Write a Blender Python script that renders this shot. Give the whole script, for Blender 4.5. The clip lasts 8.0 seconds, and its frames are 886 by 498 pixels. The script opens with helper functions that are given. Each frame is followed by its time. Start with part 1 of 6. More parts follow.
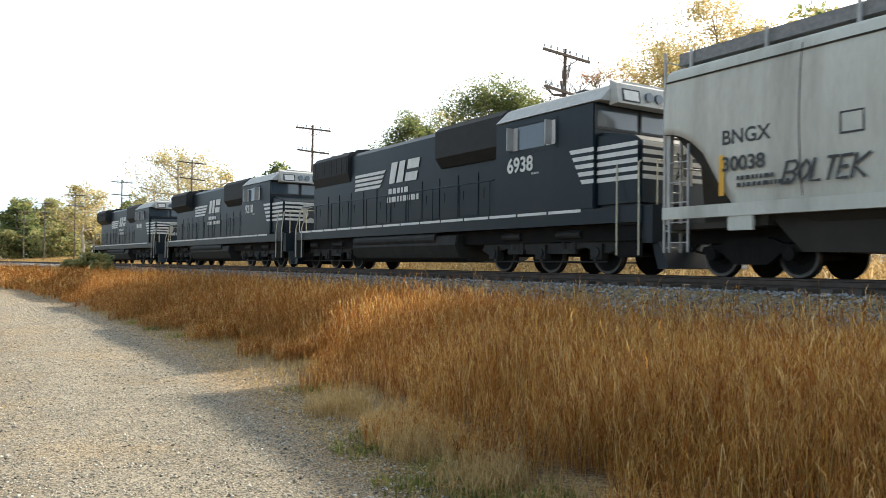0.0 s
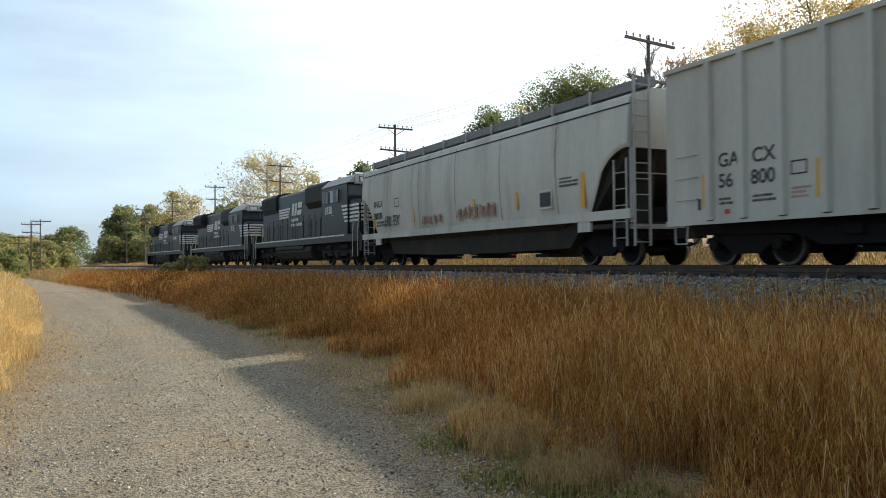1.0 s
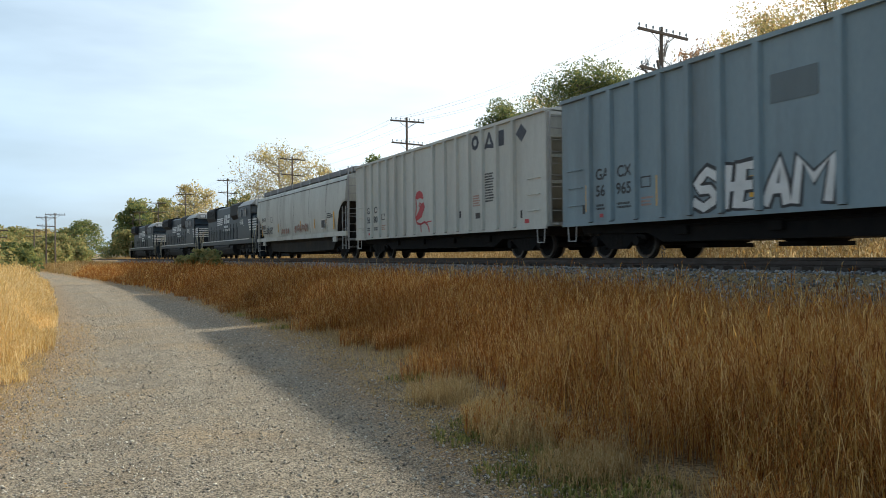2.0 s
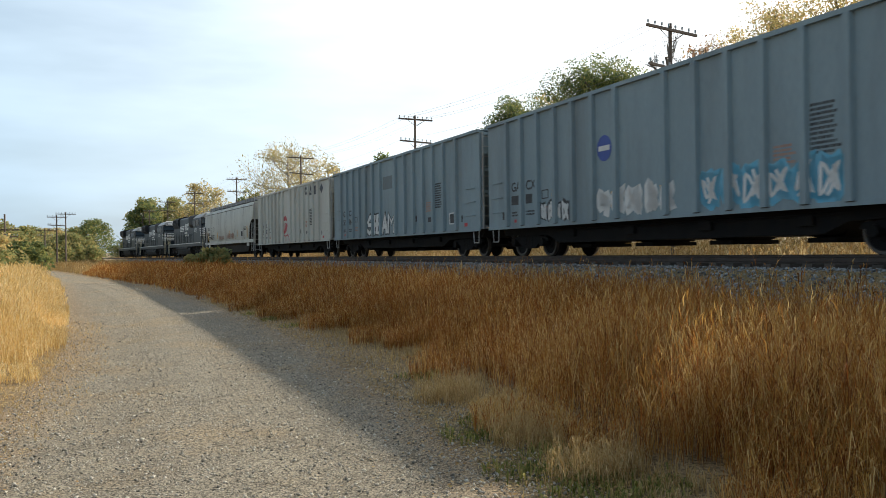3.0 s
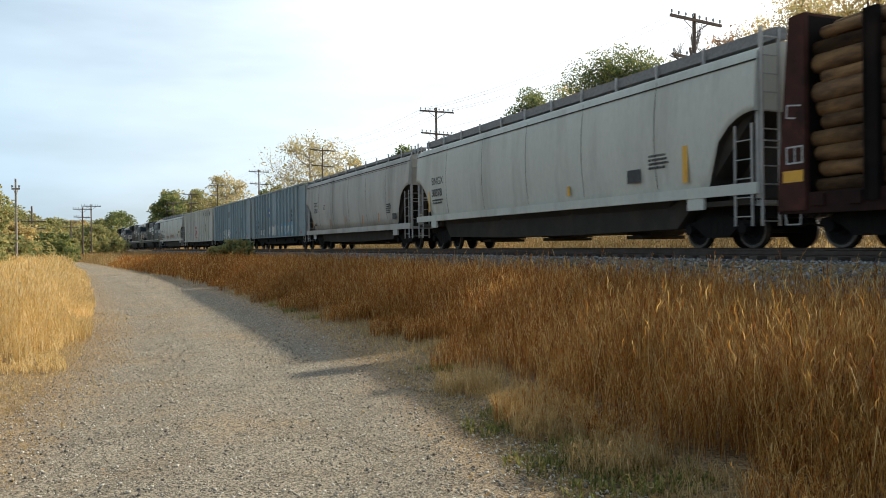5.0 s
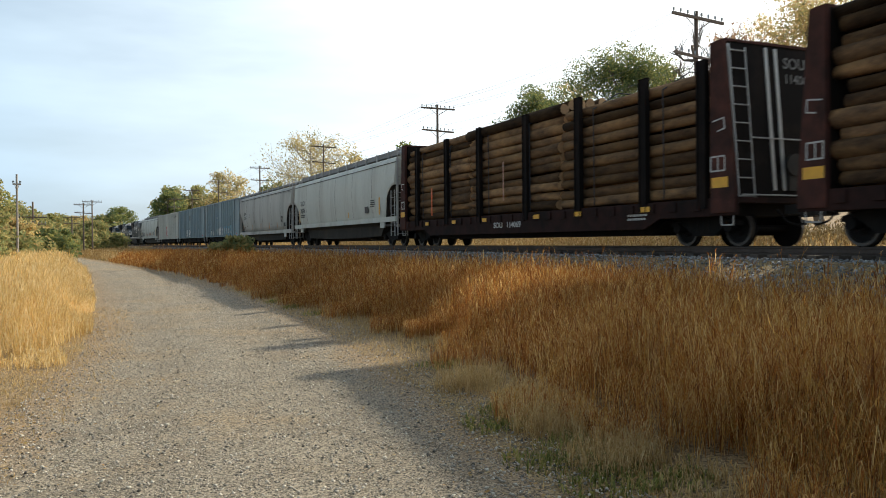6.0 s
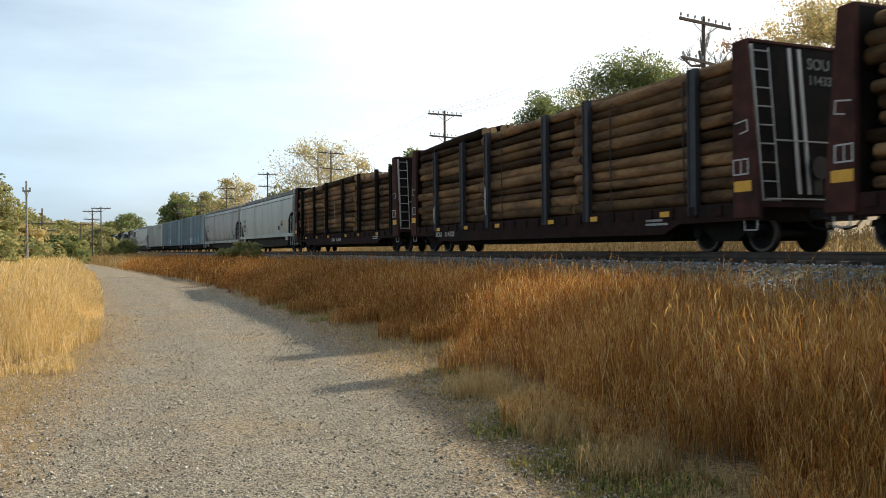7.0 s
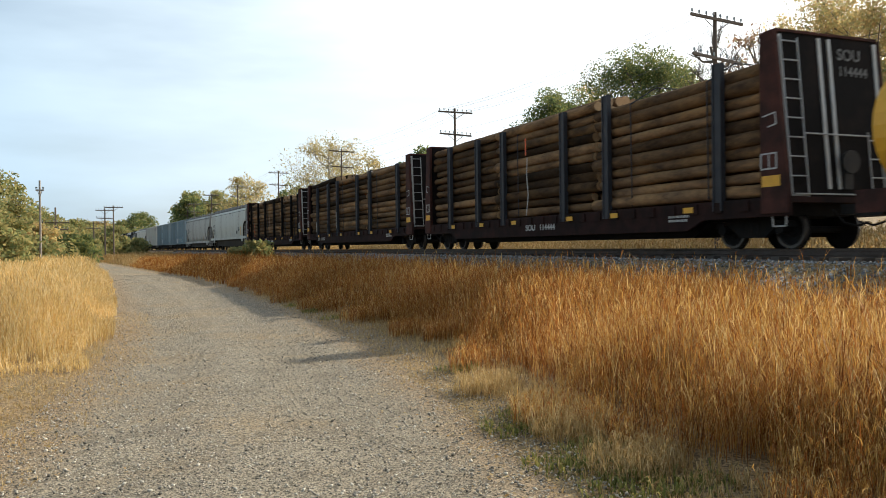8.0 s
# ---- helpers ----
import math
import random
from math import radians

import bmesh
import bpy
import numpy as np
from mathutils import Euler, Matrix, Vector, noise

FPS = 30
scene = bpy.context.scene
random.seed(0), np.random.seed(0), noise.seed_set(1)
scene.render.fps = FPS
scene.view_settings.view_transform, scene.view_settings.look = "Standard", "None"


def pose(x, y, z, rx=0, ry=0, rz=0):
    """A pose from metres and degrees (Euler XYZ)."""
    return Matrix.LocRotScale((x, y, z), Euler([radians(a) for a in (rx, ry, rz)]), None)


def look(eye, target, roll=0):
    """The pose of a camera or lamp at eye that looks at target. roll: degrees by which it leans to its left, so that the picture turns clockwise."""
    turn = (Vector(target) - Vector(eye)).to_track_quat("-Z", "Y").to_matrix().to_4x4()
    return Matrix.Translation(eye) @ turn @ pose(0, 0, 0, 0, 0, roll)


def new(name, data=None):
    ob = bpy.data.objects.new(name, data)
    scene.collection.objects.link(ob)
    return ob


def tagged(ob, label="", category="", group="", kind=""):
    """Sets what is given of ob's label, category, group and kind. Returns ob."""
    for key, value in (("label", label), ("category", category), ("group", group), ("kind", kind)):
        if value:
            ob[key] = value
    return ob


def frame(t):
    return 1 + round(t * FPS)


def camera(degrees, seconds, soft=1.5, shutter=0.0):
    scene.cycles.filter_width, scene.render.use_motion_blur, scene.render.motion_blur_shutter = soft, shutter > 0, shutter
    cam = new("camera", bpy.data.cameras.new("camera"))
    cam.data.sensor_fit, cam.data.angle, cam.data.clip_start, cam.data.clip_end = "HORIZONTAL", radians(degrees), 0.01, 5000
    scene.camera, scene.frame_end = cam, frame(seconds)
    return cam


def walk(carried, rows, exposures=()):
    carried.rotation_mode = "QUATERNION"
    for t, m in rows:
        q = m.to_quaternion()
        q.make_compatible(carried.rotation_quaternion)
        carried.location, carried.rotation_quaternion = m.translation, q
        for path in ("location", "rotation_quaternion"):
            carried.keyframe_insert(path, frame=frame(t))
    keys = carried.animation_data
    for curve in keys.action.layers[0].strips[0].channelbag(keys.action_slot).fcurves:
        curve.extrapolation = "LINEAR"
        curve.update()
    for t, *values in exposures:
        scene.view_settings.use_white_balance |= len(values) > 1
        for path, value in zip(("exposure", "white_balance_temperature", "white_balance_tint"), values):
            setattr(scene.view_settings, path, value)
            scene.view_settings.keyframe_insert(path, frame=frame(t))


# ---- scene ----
# ---------------------------------------------------------------- camera
cam = camera(59.4, 8.0, soft=0.8, shutter=0.12)
EYE = (0.0, 0.0, 1.6)
TURNS = [
    (0.0, 91.21, -0.703, -30.997), (0.5, 90.781, -0.065, -24.853), (1.0, 90.888, 0.62, -24.769),
    (1.5, 90.942, 0.725, -24.161), (2.0, 90.383, 0.652, -23.9), (3.5, 90.175, 0.948, -22.766),
    (4.0, 89.98, 1.01, -22.26), (5.5, 89.566, 0.59, -21.62), (6.0, 89.476, 0.49, -21.664),
    (6.5, 89.548, 0.373, -21.419), (7.0, 89.92, 0.56, -21.122), (7.5, 89.823, 0.609, -20.748),
    (8.0, 89.761, 0.722, -20.341)]
walk(cam, [(t, pose(*EYE, rx, ry, rz)) for t, rx, ry, rz in TURNS], [(0.0, 0.85, 6300, 7), (0.2, 0.55, 6200, 7), (0.45, 0.14, 6100, 6), (2.0, 0.14, 6100, 6), (3.5, 0.16, 6300, 7), (8.0, 0.2, 6350, 7)])

# ---------------------------------------------------------------- light
SUN_EL, SUN_AZ = 29.0, 77.0           # degrees above the horizon, degrees from +y towards +x
world = bpy.data.worlds.new("hazy_sky")
scene.world = world
world.use_nodes = True
wn, wl = world.node_tree.nodes, world.node_tree.links
wn.clear()
sky = wn.new("ShaderNodeTexSky")
sky.sky_type, sky.sun_disc = "NISHITA", False
sky.sun_elevation, sky.sun_rotation = radians(SUN_EL), radians(SUN_AZ)
sky.air_density, sky.dust_density, sky.ozone_density = 1.0, 3.0, 1.0
geo = wn.new("ShaderNodeTexCoord")
smap = wn.new("ShaderNodeMapping")
smap.inputs["Scale"].default_value = (1.2, 1.2, 5.0)
cloud = wn.new("ShaderNodeTexNoise")
cloud.inputs["Scale"].default_value, cloud.inputs["Detail"].default_value = 1.6, 5.0
ramp = wn.new("ShaderNodeValToRGB")
ramp.color_ramp.elements[0].position, ramp.color_ramp.elements[1].position = 0.32, 0.62
ramp.color_ramp.elements[0].color = (0.45, 0.45, 0.45, 1)
ramp.color_ramp.elements[1].color = (0.92, 0.92, 0.92, 1)
# the thin cloud scatters most light near the sun
toward = wn.new("ShaderNodeVectorMath")
toward.operation = "DOT_PRODUCT"
toward.inputs[1].default_value = (math.sin(radians(SUN_AZ)) * math.cos(radians(SUN_EL)), math.cos(radians(SUN_AZ)) * math.cos(radians(SUN_EL)), math.sin(radians(SUN_EL)))
glow = wn.new("ShaderNodeValToRGB")
glow.color_ramp.elements[0].position, glow.color_ramp.elements[1].position = 0.0, 1.0
glow.color_ramp.elements[0].color = (3.6, 4.6, 5.5, 1)
glow.color_ramp.elements[1].color = (15.0, 14.4, 13.6, 1)
for place, colour in ((0.42, (5.0, 6.1, 7.1)), (0.56, (5.1, 6.4, 7.6)), (0.72, (8.3, 9.2, 9.9))):
    glow.color_ramp.elements.new(place).color = (*colour, 1)
half = wn.new("ShaderNodeMath")
half.operation = "MULTIPLY_ADD"
half.inputs[1].default_value, half.inputs[2].default_value = 0.5, 0.5
wl.new(geo.outputs["Generated"], toward.inputs[0])
wl.new(toward.outputs["Value"], half.inputs[0])
wl.new(half.outputs["Value"], glow.inputs["Fac"])
veil = wn.new("ShaderNodeMix")
veil.data_type = "RGBA"
# haze: brighter low down, where the sight line through it is longer
parts = wn.new("ShaderNodeSeparateXYZ")
thin = wn.new("ShaderNodeMapRange")
thin.inputs["From Min"].default_value, thin.inputs["From Max"].default_value = 0.3, 0.85
thin.inputs["To Min"].default_value, thin.inputs["To Max"].default_value = 1.0, 0.34
hazed = wn.new("ShaderNodeVectorMath")
hazed.operation = "SCALE"
wl.new(geo.outputs["Generated"], parts.inputs["Vector"])
wl.new(parts.outputs["Z"], thin.inputs["Value"])
wl.new(glow.outputs["Color"], hazed.inputs[0])
wl.new(thin.outputs["Result"], hazed.inputs["Scale"])
wl.new(hazed.outputs["Vector"], veil.inputs[7])
back = wn.new("ShaderNodeBackground")
back.inputs["Strength"].default_value = 0.12
wout = wn.new("ShaderNodeOutputWorld")
wl.new(geo.outputs["Generated"], smap.inputs["Vector"])
wl.new(smap.outputs["Vector"], cloud.inputs["Vector"])
wl.new(cloud.outputs["Fac"], ramp.inputs["Fac"])
wl.new(ramp.outputs["Color"], veil.inputs[0])
wl.new(sky.outputs["Color"], veil.inputs[6])
wl.new(veil.outputs[2], back.inputs["Color"])
wl.new(back.outputs["Background"], wout.inputs["Surface"])

sun = new("sun", bpy.data.lights.new("sun", "SUN"))
sun.data.energy, sun.data.angle, sun.data.color = 5.0, radians(0.9), (1.0, 0.88, 0.7)
_az, _el = radians(SUN_AZ), radians(SUN_EL)
sun.matrix_basis = look((0, 0, 40), (-math.sin(_az) * math.cos(_el) * 10, -math.cos(_az) * math.cos(_el) * 10, 40 - math.sin(_el) * 10))
scene.view_settings.exposure = 0.0
# ---------------------------------------------------------------- materials
def material(name, colour, rough=0.7, metal=0.0, second=None, scale=3.0, amount=0.5, grain=60.0, bump=0.15,
             island=0.0, stretch=(1, 1, 1), dirt=None, dirt_scale=0.8, dirt_amount=0.4, random_tint=0.0, specular=0.5, speckle=0.0, speckle_scale=70.0, edge=None):
    """A surface with two scales of variation, dirt of its own shape and a fine relief."""
    m = bpy.data.materials.new(name)
    m.use_nodes = True
    n, l = m.node_tree.nodes, m.node_tree.links
    b = n["Principled BSDF"]
    b.inputs["Roughness"].default_value, b.inputs["Metallic"].default_value = rough, metal
    b.inputs["Specular IOR Level"].default_value = specular
    tc = n.new("ShaderNodeTexCoord")
    mp = n.new("ShaderNodeMapping")
    mp.inputs["Scale"].default_value = stretch
    l.new(tc.outputs["Object"], mp.inputs["Vector"])

    def tex(s, detail=4.0, r=0.55):
        t = n.new("ShaderNodeTexNoise")
        t.inputs["Scale"].default_value, t.inputs["Detail"].default_value, t.inputs["Roughness"].default_value = s, detail, r
        l.new(mp.outputs["Vector"], t.inputs["Vector"])
        return t

    def mix(fac, a, c, kind="MIX"):
        x = n.new("ShaderNodeMix")
        x.data_type, x.blend_type = "RGBA", kind
        if isinstance(fac, float):
            x.inputs[0].default_value = fac
        else:
            l.new(fac, x.inputs[0])
        for i, v in ((6, a), (7, c)):
            if isinstance(v, tuple):
                x.inputs[i].default_value = (*v, 1) if len(v) == 3 else v
            else:
                l.new(v, x.inputs[i])
        return x.outputs[2]

    def ramped(out, lo, hi, top):
        r = n.new("ShaderNodeMapRange")
        r.inputs["From Min"].default_value, r.inputs["From Max"].default_value = lo, hi
        r.inputs["To Max"].default_value = top
        l.new(out, r.inputs["Value"])
        return r.outputs["Result"]

    second = second or tuple(c * 0.6 for c in colour)
    col = mix(ramped(tex(scale).outputs["Fac"], 0.35, 0.68, amount), colour, second)
    g = tex(grain, 3.0, 0.7)
    col = mix(ramped(g.outputs["Fac"], 0.4, 0.75, 0.35), col, tuple(c * 0.55 for c in colour))
    if dirt:
        col = mix(ramped(tex(dirt_scale, 6.0, 0.65).outputs["Fac"], 0.48, 0.7, dirt_amount), col, dirt)
    if edge:
        at_ = n.new("ShaderNodeAttribute")
        at_.attribute_name = "verge"
        ad = n.new("ShaderNodeMath")
        ad.operation = "ADD"
        l.new(at_.outputs["Fac"], ad.inputs[0])
        l.new(tex(1.7, 5.0, 0.7).outputs["Fac"], ad.inputs[1])
        col = mix(ramped(ad.outputs["Value"], 0.75, 1.25, 0.9), col, edge)
    if speckle:
        vo = n.new("ShaderNodeTexVoronoi")
        vo.inputs["Scale"].default_value = speckle_scale
        l.new(mp.outputs["Vector"], vo.inputs["Vector"])
        sp = n.new("ShaderNodeSeparateColor")
        l.new(vo.outputs["Color"], sp.inputs["Color"])
        sr = n.new("ShaderNodeMapRange")
        sr.inputs["To Min"].default_value, sr.inputs["To Max"].default_value = 1 - speckle, 1 + speckle
        l.new(sp.outputs["Red"], sr.inputs["Value"])
        sh = n.new("ShaderNodeHueSaturation")
        l.new(sr.outputs["Result"], sh.inputs["Value"])
        l.new(col, sh.inputs["Color"])
        col = sh.outputs["Color"]
    if island:
        ge = n.new("ShaderNodeNewGeometry")
        hs = n.new("ShaderNodeHueSaturation")
        l.new(ramped(ge.outputs["Random Per Island"], 0, 1, 1.0), hs.inputs["Fac"])
        v = n.new("ShaderNodeMapRange")
        v.inputs["To Min"].default_value, v.inputs["To Max"].default_value = 1 - island, 1 + island
        l.new(ge.outputs["Random Per Island"], v.inputs["Value"])
        l.new(v.outputs["Result"], hs.inputs["Value"])
        hs.inputs["Fac"].default_value = 1.0
        for k in list(hs.inputs["Fac"].links):
            l.remove(k)
        l.new(col, hs.inputs["Color"])
        col = hs.outputs["Color"]
    if random_tint:
        oi = n.new("ShaderNodeObjectInfo")
        hs = n.new("ShaderNodeHueSaturation")
        v = n.new("ShaderNodeMapRange")
        v.inputs["To Min"].default_value, v.inputs["To Max"].default_value = 1 - random_tint, 1 + random_tint
        l.new(oi.outputs["Random"], v.inputs["Value"])
        l.new(v.outputs["Result"], hs.inputs["Value"])
        l.new(col, hs.inputs["Color"])
        col = hs.outputs["Color"]
    l.new(col, b.inputs["Base Color"])
    if bump:
        bp = n.new("ShaderNodeBump")
        bp.inputs["Strength"].default_value, bp.inputs["Distance"].default_value = bump, 0.02
        l.new(g.outputs["Fac"], bp.inputs["Height"])
        l.new(bp.outputs["Normal"], b.inputs["Normal"])
    return m
MAT = {
    "earth": material("dry_earth_and_litter", (0.33, 0.235, 0.125), 0.95, second=(0.2, 0.135, 0.066), scale=1.2, amount=0.8, grain=55, bump=0.7,
                      dirt=(0.15, 0.14, 0.055), dirt_scale=0.5, dirt_amount=0.4, speckle=0.65, speckle_scale=48),
    "gravel": material("pale_crushed_gravel", (0.295, 0.254, 0.188), 0.95, second=(0.195, 0.163, 0.118), scale=1.3, amount=0.8, grain=60, bump=0.9,
                       dirt=(0.31, 0.225, 0.125), dirt_scale=0.4, dirt_amount=0.85, speckle=0.8, speckle_scale=85, edge=(0.29, 0.21, 0.125)),
    "pebble": material("road_pebbles", (0.41, 0.38, 0.325), 0.85, second=(0.3, 0.272, 0.228), scale=6, grain=80, island=0.75),
    "ballast": material("grey_ballast_stone", (0.3, 0.3, 0.3), 0.85, second=(0.18, 0.18, 0.185), scale=5, grain=60, island=0.7),
    "rail": material("worn_rail_steel", (0.06, 0.042, 0.032), 0.6, 0.3, second=(0.12, 0.1, 0.09), scale=4),
    "tie": material("weathered_tie_wood", (0.075, 0.06, 0.05), 0.9, second=(0.13, 0.11, 0.09), scale=5, stretch=(1, 8, 8), random_tint=0.3),
    "black": material("sooty_black_steel", (0.01, 0.01, 0.0105), 0.8, 0.0, second=(0.022, 0.019, 0.016), scale=2.5, grain=40, specular=0.12),
}

# ---------------------------------------------------------------- mesh helpers
def mesh_object(name, verts, faces, mat, parent=None, smooth=False):
    me = bpy.data.meshes.new(name)
    me.from_pydata([tuple(v) for v in verts], [], faces)
    me.materials.append(mat)
    if smooth:
        me.shade_smooth()
    ob = new(name, me)
    if parent:
        ob.parent = parent
    return ob


def quick_mesh(name, verts, tris, mat):
    """A large triangle mesh straight from arrays."""
    me = bpy.data.meshes.new(name)
    verts, tris = np.asarray(verts, np.float32), np.asarray(tris, np.int32)
    me.vertices.add(len(verts))
    me.vertices.foreach_set("co", verts.ravel())
    me.loops.add(tris.size)
    me.loops.foreach_set("vertex_index", tris.ravel())
    me.polygons.add(len(tris))
    me.polygons.foreach_set("loop_start", np.arange(0, tris.size, 3, dtype=np.int32))
    me.update(calc_edges=True)
    me.validate()
    me.materials.append(mat)
    return new(name, me)


# ---------------------------------------------------------------- the line of the track
TRACK_X, CURVE, CURVE_END = 14.15, 0.00113, 100.0
RAIL_Z = 1.43


def track_at(s, off=0.0):
    """Place and heading of the track s metres along it: a gentle curve to the left that runs out into a straight."""
    a = CURVE * min(s, CURVE_END)
    x, y = TRACK_X - CURVE * min(s, CURVE_END) ** 2 / 2, min(s, CURVE_END)
    if s > CURVE_END:
        x, y = x - math.sin(a) * (s - CURVE_END), y + math.cos(a) * (s - CURVE_END)
    return x + off * math.cos(a), y + off * math.sin(a), a


def centre_x(y):
    c = np.minimum(y, CURVE_END)
    return TRACK_X - CURVE * c * c / 2 - np.maximum(y - CURVE_END, 0) * math.tan(CURVE * CURVE_END)


PROFILE_U = [-400, -60, -14, -7.5, -4.6, -2.1, 2.1, 4.4, 6.0, 9.0, 11.6, 400]
PROFILE_Z = [18.0, 4.8, 1.05, 0.75, 0.6, 1.16, 1.16, 0.42, 0.34, 0.12, 0.0, 0.0]


def ground_z(x, y):
    u = centre_x(np.asarray(y, float)) - np.asarray(x, float)
    z = np.interp(u, PROFILE_U, PROFILE_Z)
    wobble = 0.03 * np.sin(x * 1.3 + 0.7 * y) * np.sin(0.9 * y - 0.4 * x)
    return z + wobble * np.clip((np.abs(u) - 4) / 2, 0, 1) * np.clip((11.5 - u) / 3, 0.25, 1)


def build_ground():
    us = sorted(set([-1800, -900, -400, -200, -120, -80, -60, -40, -28, -20, -14, -10, -7.5, -6, -4.6, -3.4, -2.1, -1, 0, 1, 2.1, 2.9, 3.6, 4.4]
                    + [4.4 + 0.4 * i for i in range(1, 35)] + [19, 21, 24, 28, 34, 42, 55, 80, 120, 200, 400, 900, 1800]))
    ys = [-300, -150, -80, -50, -30, -20] + [-15 + 0.75 * i for i in range(70)] + [38 + 3 * i for i in range(24)] + [115, 125, 140, 160, 190, 230, 280, 350, 450, 650, 1000, 1600, 2600]
    vs, fs = [], []
    for y in ys:
        for u in us:
            x = float(centre_x(y)) - u
            vs.append((x, y, float(ground_z(x, y))))
    w = len(us)
    for j in range(len(ys) - 1):
        for i in range(w - 1):
            a = j * w + i
            fs.append((a + 1, a, a + w, a + w + 1))
    ob = mesh_object("ground", vs, fs, MAT["earth"], smooth=True)
    tagged(ob, "dry autumn field of earth and grass litter", "ground", kind="structure")


# the gravel road: its edges by distance ahead
ROAD_Y = [-40, 0, 4.4, 7.3, 12.5, 17, 26.6, 39, 55, 75, 110, 200]
ROAD_R = [2.4, 2.4, 2.45, 2.75, 3.1, 3.2, 2.9, 1.75, 0.1, -2.4, -7.3, -22]
ROAD_L = [-2.6, -2.2, -1.8, -1.25, -0.75, -0.8, -1.2, -1.9, -2.9, -5.4, -10.2, -25]


def build_road():
    ys = [-40 + i * 2 for i in range(17)] + [-6 + 0.35 * i for i in range(150)] + [47 + 2 * i for i in range(77)]
    vs, fs, verge = [], [], []
    n = 13
    for j, y in enumerate(ys):
        r, q = np.interp(y, ROAD_Y, ROAD_R), np.interp(y, ROAD_Y, ROAD_L)
        r += 0.10 * noise.noise((0, y * 0.9, 3)) + 0.06 * noise.noise((0, y * 3.1, 9))
        q += 0.18 * noise.noise((0, y * 0.7, 13)) + 0.08 * noise.noise((0, y * 2.7, 19))
        for i in range(n):
            f = i / (n - 1)
            x = q + (r - q) * f
            rut = -0.02 * math.exp(-((f - 0.27) / 0.1) ** 2) - 0.02 * math.exp(-((f - 0.72) / 0.1) ** 2)
            edge = min(f, 1 - f) * 8
            verge.append(max(0.0, 1 - f / 0.28) * 0.9 if f < 0.5 else max(0.0, 1 - (1 - f) / 0.2) * 0.8)
            vs.append((x, y, float(ground_z(x, y)) + 0.02 * min(edge, 1) + 0.006 + rut))
    for j in range(len(ys) - 1):
        for i in range(n - 1):
            a = j * n + i
            fs.append((a, a + 1, a + n + 1, a + n))
    road = mesh_object("road", vs, fs, MAT["gravel"], smooth=True)
    road.data.attributes.new("verge", "FLOAT", "POINT").data.foreach_set("value", verge)
    tagged(road, "pale grey gravel road with worn wheel tracks", "road", kind="structure")


ROCK_V = np.array([(1, 0, 0.1), (-1, 0.1, 0), (0.1, 1, -0.1), (0, -1, 0.1), (0.15, 0.1, 0.8), (-0.1, 0, -0.7)], float)
ROCK_F = np.array([(0, 2, 4), (2, 1, 4), (1, 3, 4), (3, 0, 4), (2, 0, 5), (1, 2, 5), (3, 1, 5), (0, 3, 5)])


def scatter_rocks(name, places, sizes, mat, rng):
    n = len(places)
    v = ROCK_V[None] * (1 + 0.35 * rng.uniform(-1, 1, (n, 6, 1))) * sizes[:, None, None]
    a = rng.uniform(0, 6.28, n)
    tilt = rng.uniform(-0.6, 0.6, n)
    c, s = np.cos(a)[:, None], np.sin(a)[:, None]
    x, y, z = v[..., 0], v[..., 1] * 0.8, v[..., 2] * 0.75
    x, z = x * np.cos(tilt)[:, None] - z * np.sin(tilt)[:, None], x * np.sin(tilt)[:, None] + z * np.cos(tilt)[:, None]
    w = np.stack([x * c - y * s, x * s + y * c, z], -1) + places[:, None]
    t = ROCK_F[None] + (np.arange(n) * 6)[:, None, None]
    return quick_mesh(name, w.reshape(-1, 3), t.reshape(-1, 3), mat)


def build_stones():
    rng = np.random.default_rng(4)
    # ballast shoulder and bed
    n = 26000
    s = np.concatenate([rng.uniform(4, 45, 17000), rng.uniform(45, 130, 9000)])
    u = np.where(rng.random(n) < 0.75, rng.uniform(1.2, 4.7, n), rng.uniform(-2.2, 1.2, n))
    x = centre_x(s) - u
    z = ground_z(x, s) + rng.uniform(-0.01, 0.03, n)
    keep = (np.abs(np.abs(u) - 0.75) > 0.16)
    p = np.stack([x, s, z], -1)[keep]
    size = (rng.uniform(0.022, 0.05, n) * (1 + s / 110))[keep]
    tagged(scatter_rocks("ballast_stones", p, size, MAT["ballast"], rng), "grey crushed stone ballast under the rails", "ballast", kind="stuff")
    # loose pebbles on the road
    n = 70000
    y = 2.5 + 50 * rng.random(n) ** 2.7
    l, r = np.interp(y, ROAD_Y, ROAD_L), np.interp(y, ROAD_Y, ROAD_R)
    x = l + (r + 0.5 - l) * rng.random(n)
    z = ground_z(x, y) + 0.026
    tagged(scatter_rocks("road_pebbles", np.stack([x, y, z], -1), rng.uniform(0.004, 0.0105, n) * rng.choice([1, 1, 1, 1, 1, 2.0], n), MAT["pebble"], rng),
           "loose pale pebbles on the gravel road", "pebbles", kind="stuff")


def sweep(name, profile, s0, s1, step, mat, off=0.0, parent=None):
    """A profile of (across, up) carried along the track."""
    vs, fs = [], []
    n = len(profile)
    count = int((s1 - s0) / step) + 1
    for j in range(count):
        x, y, a = track_at(s0 + j * step, off)
        for p, q in profile:
            vs.append((x + p * math.cos(a), y + p * math.sin(a), q))
    for j in range(count - 1):
        for i in range(n):
            a, b = j * n + i, j * n + (i + 1) % n
            fs.append((a, b, b + n, a + n))
    fs += [tuple(range(n)), tuple(range((count - 1) * n, count * n))]
    return mesh_object(name, vs, fs, mat, parent)


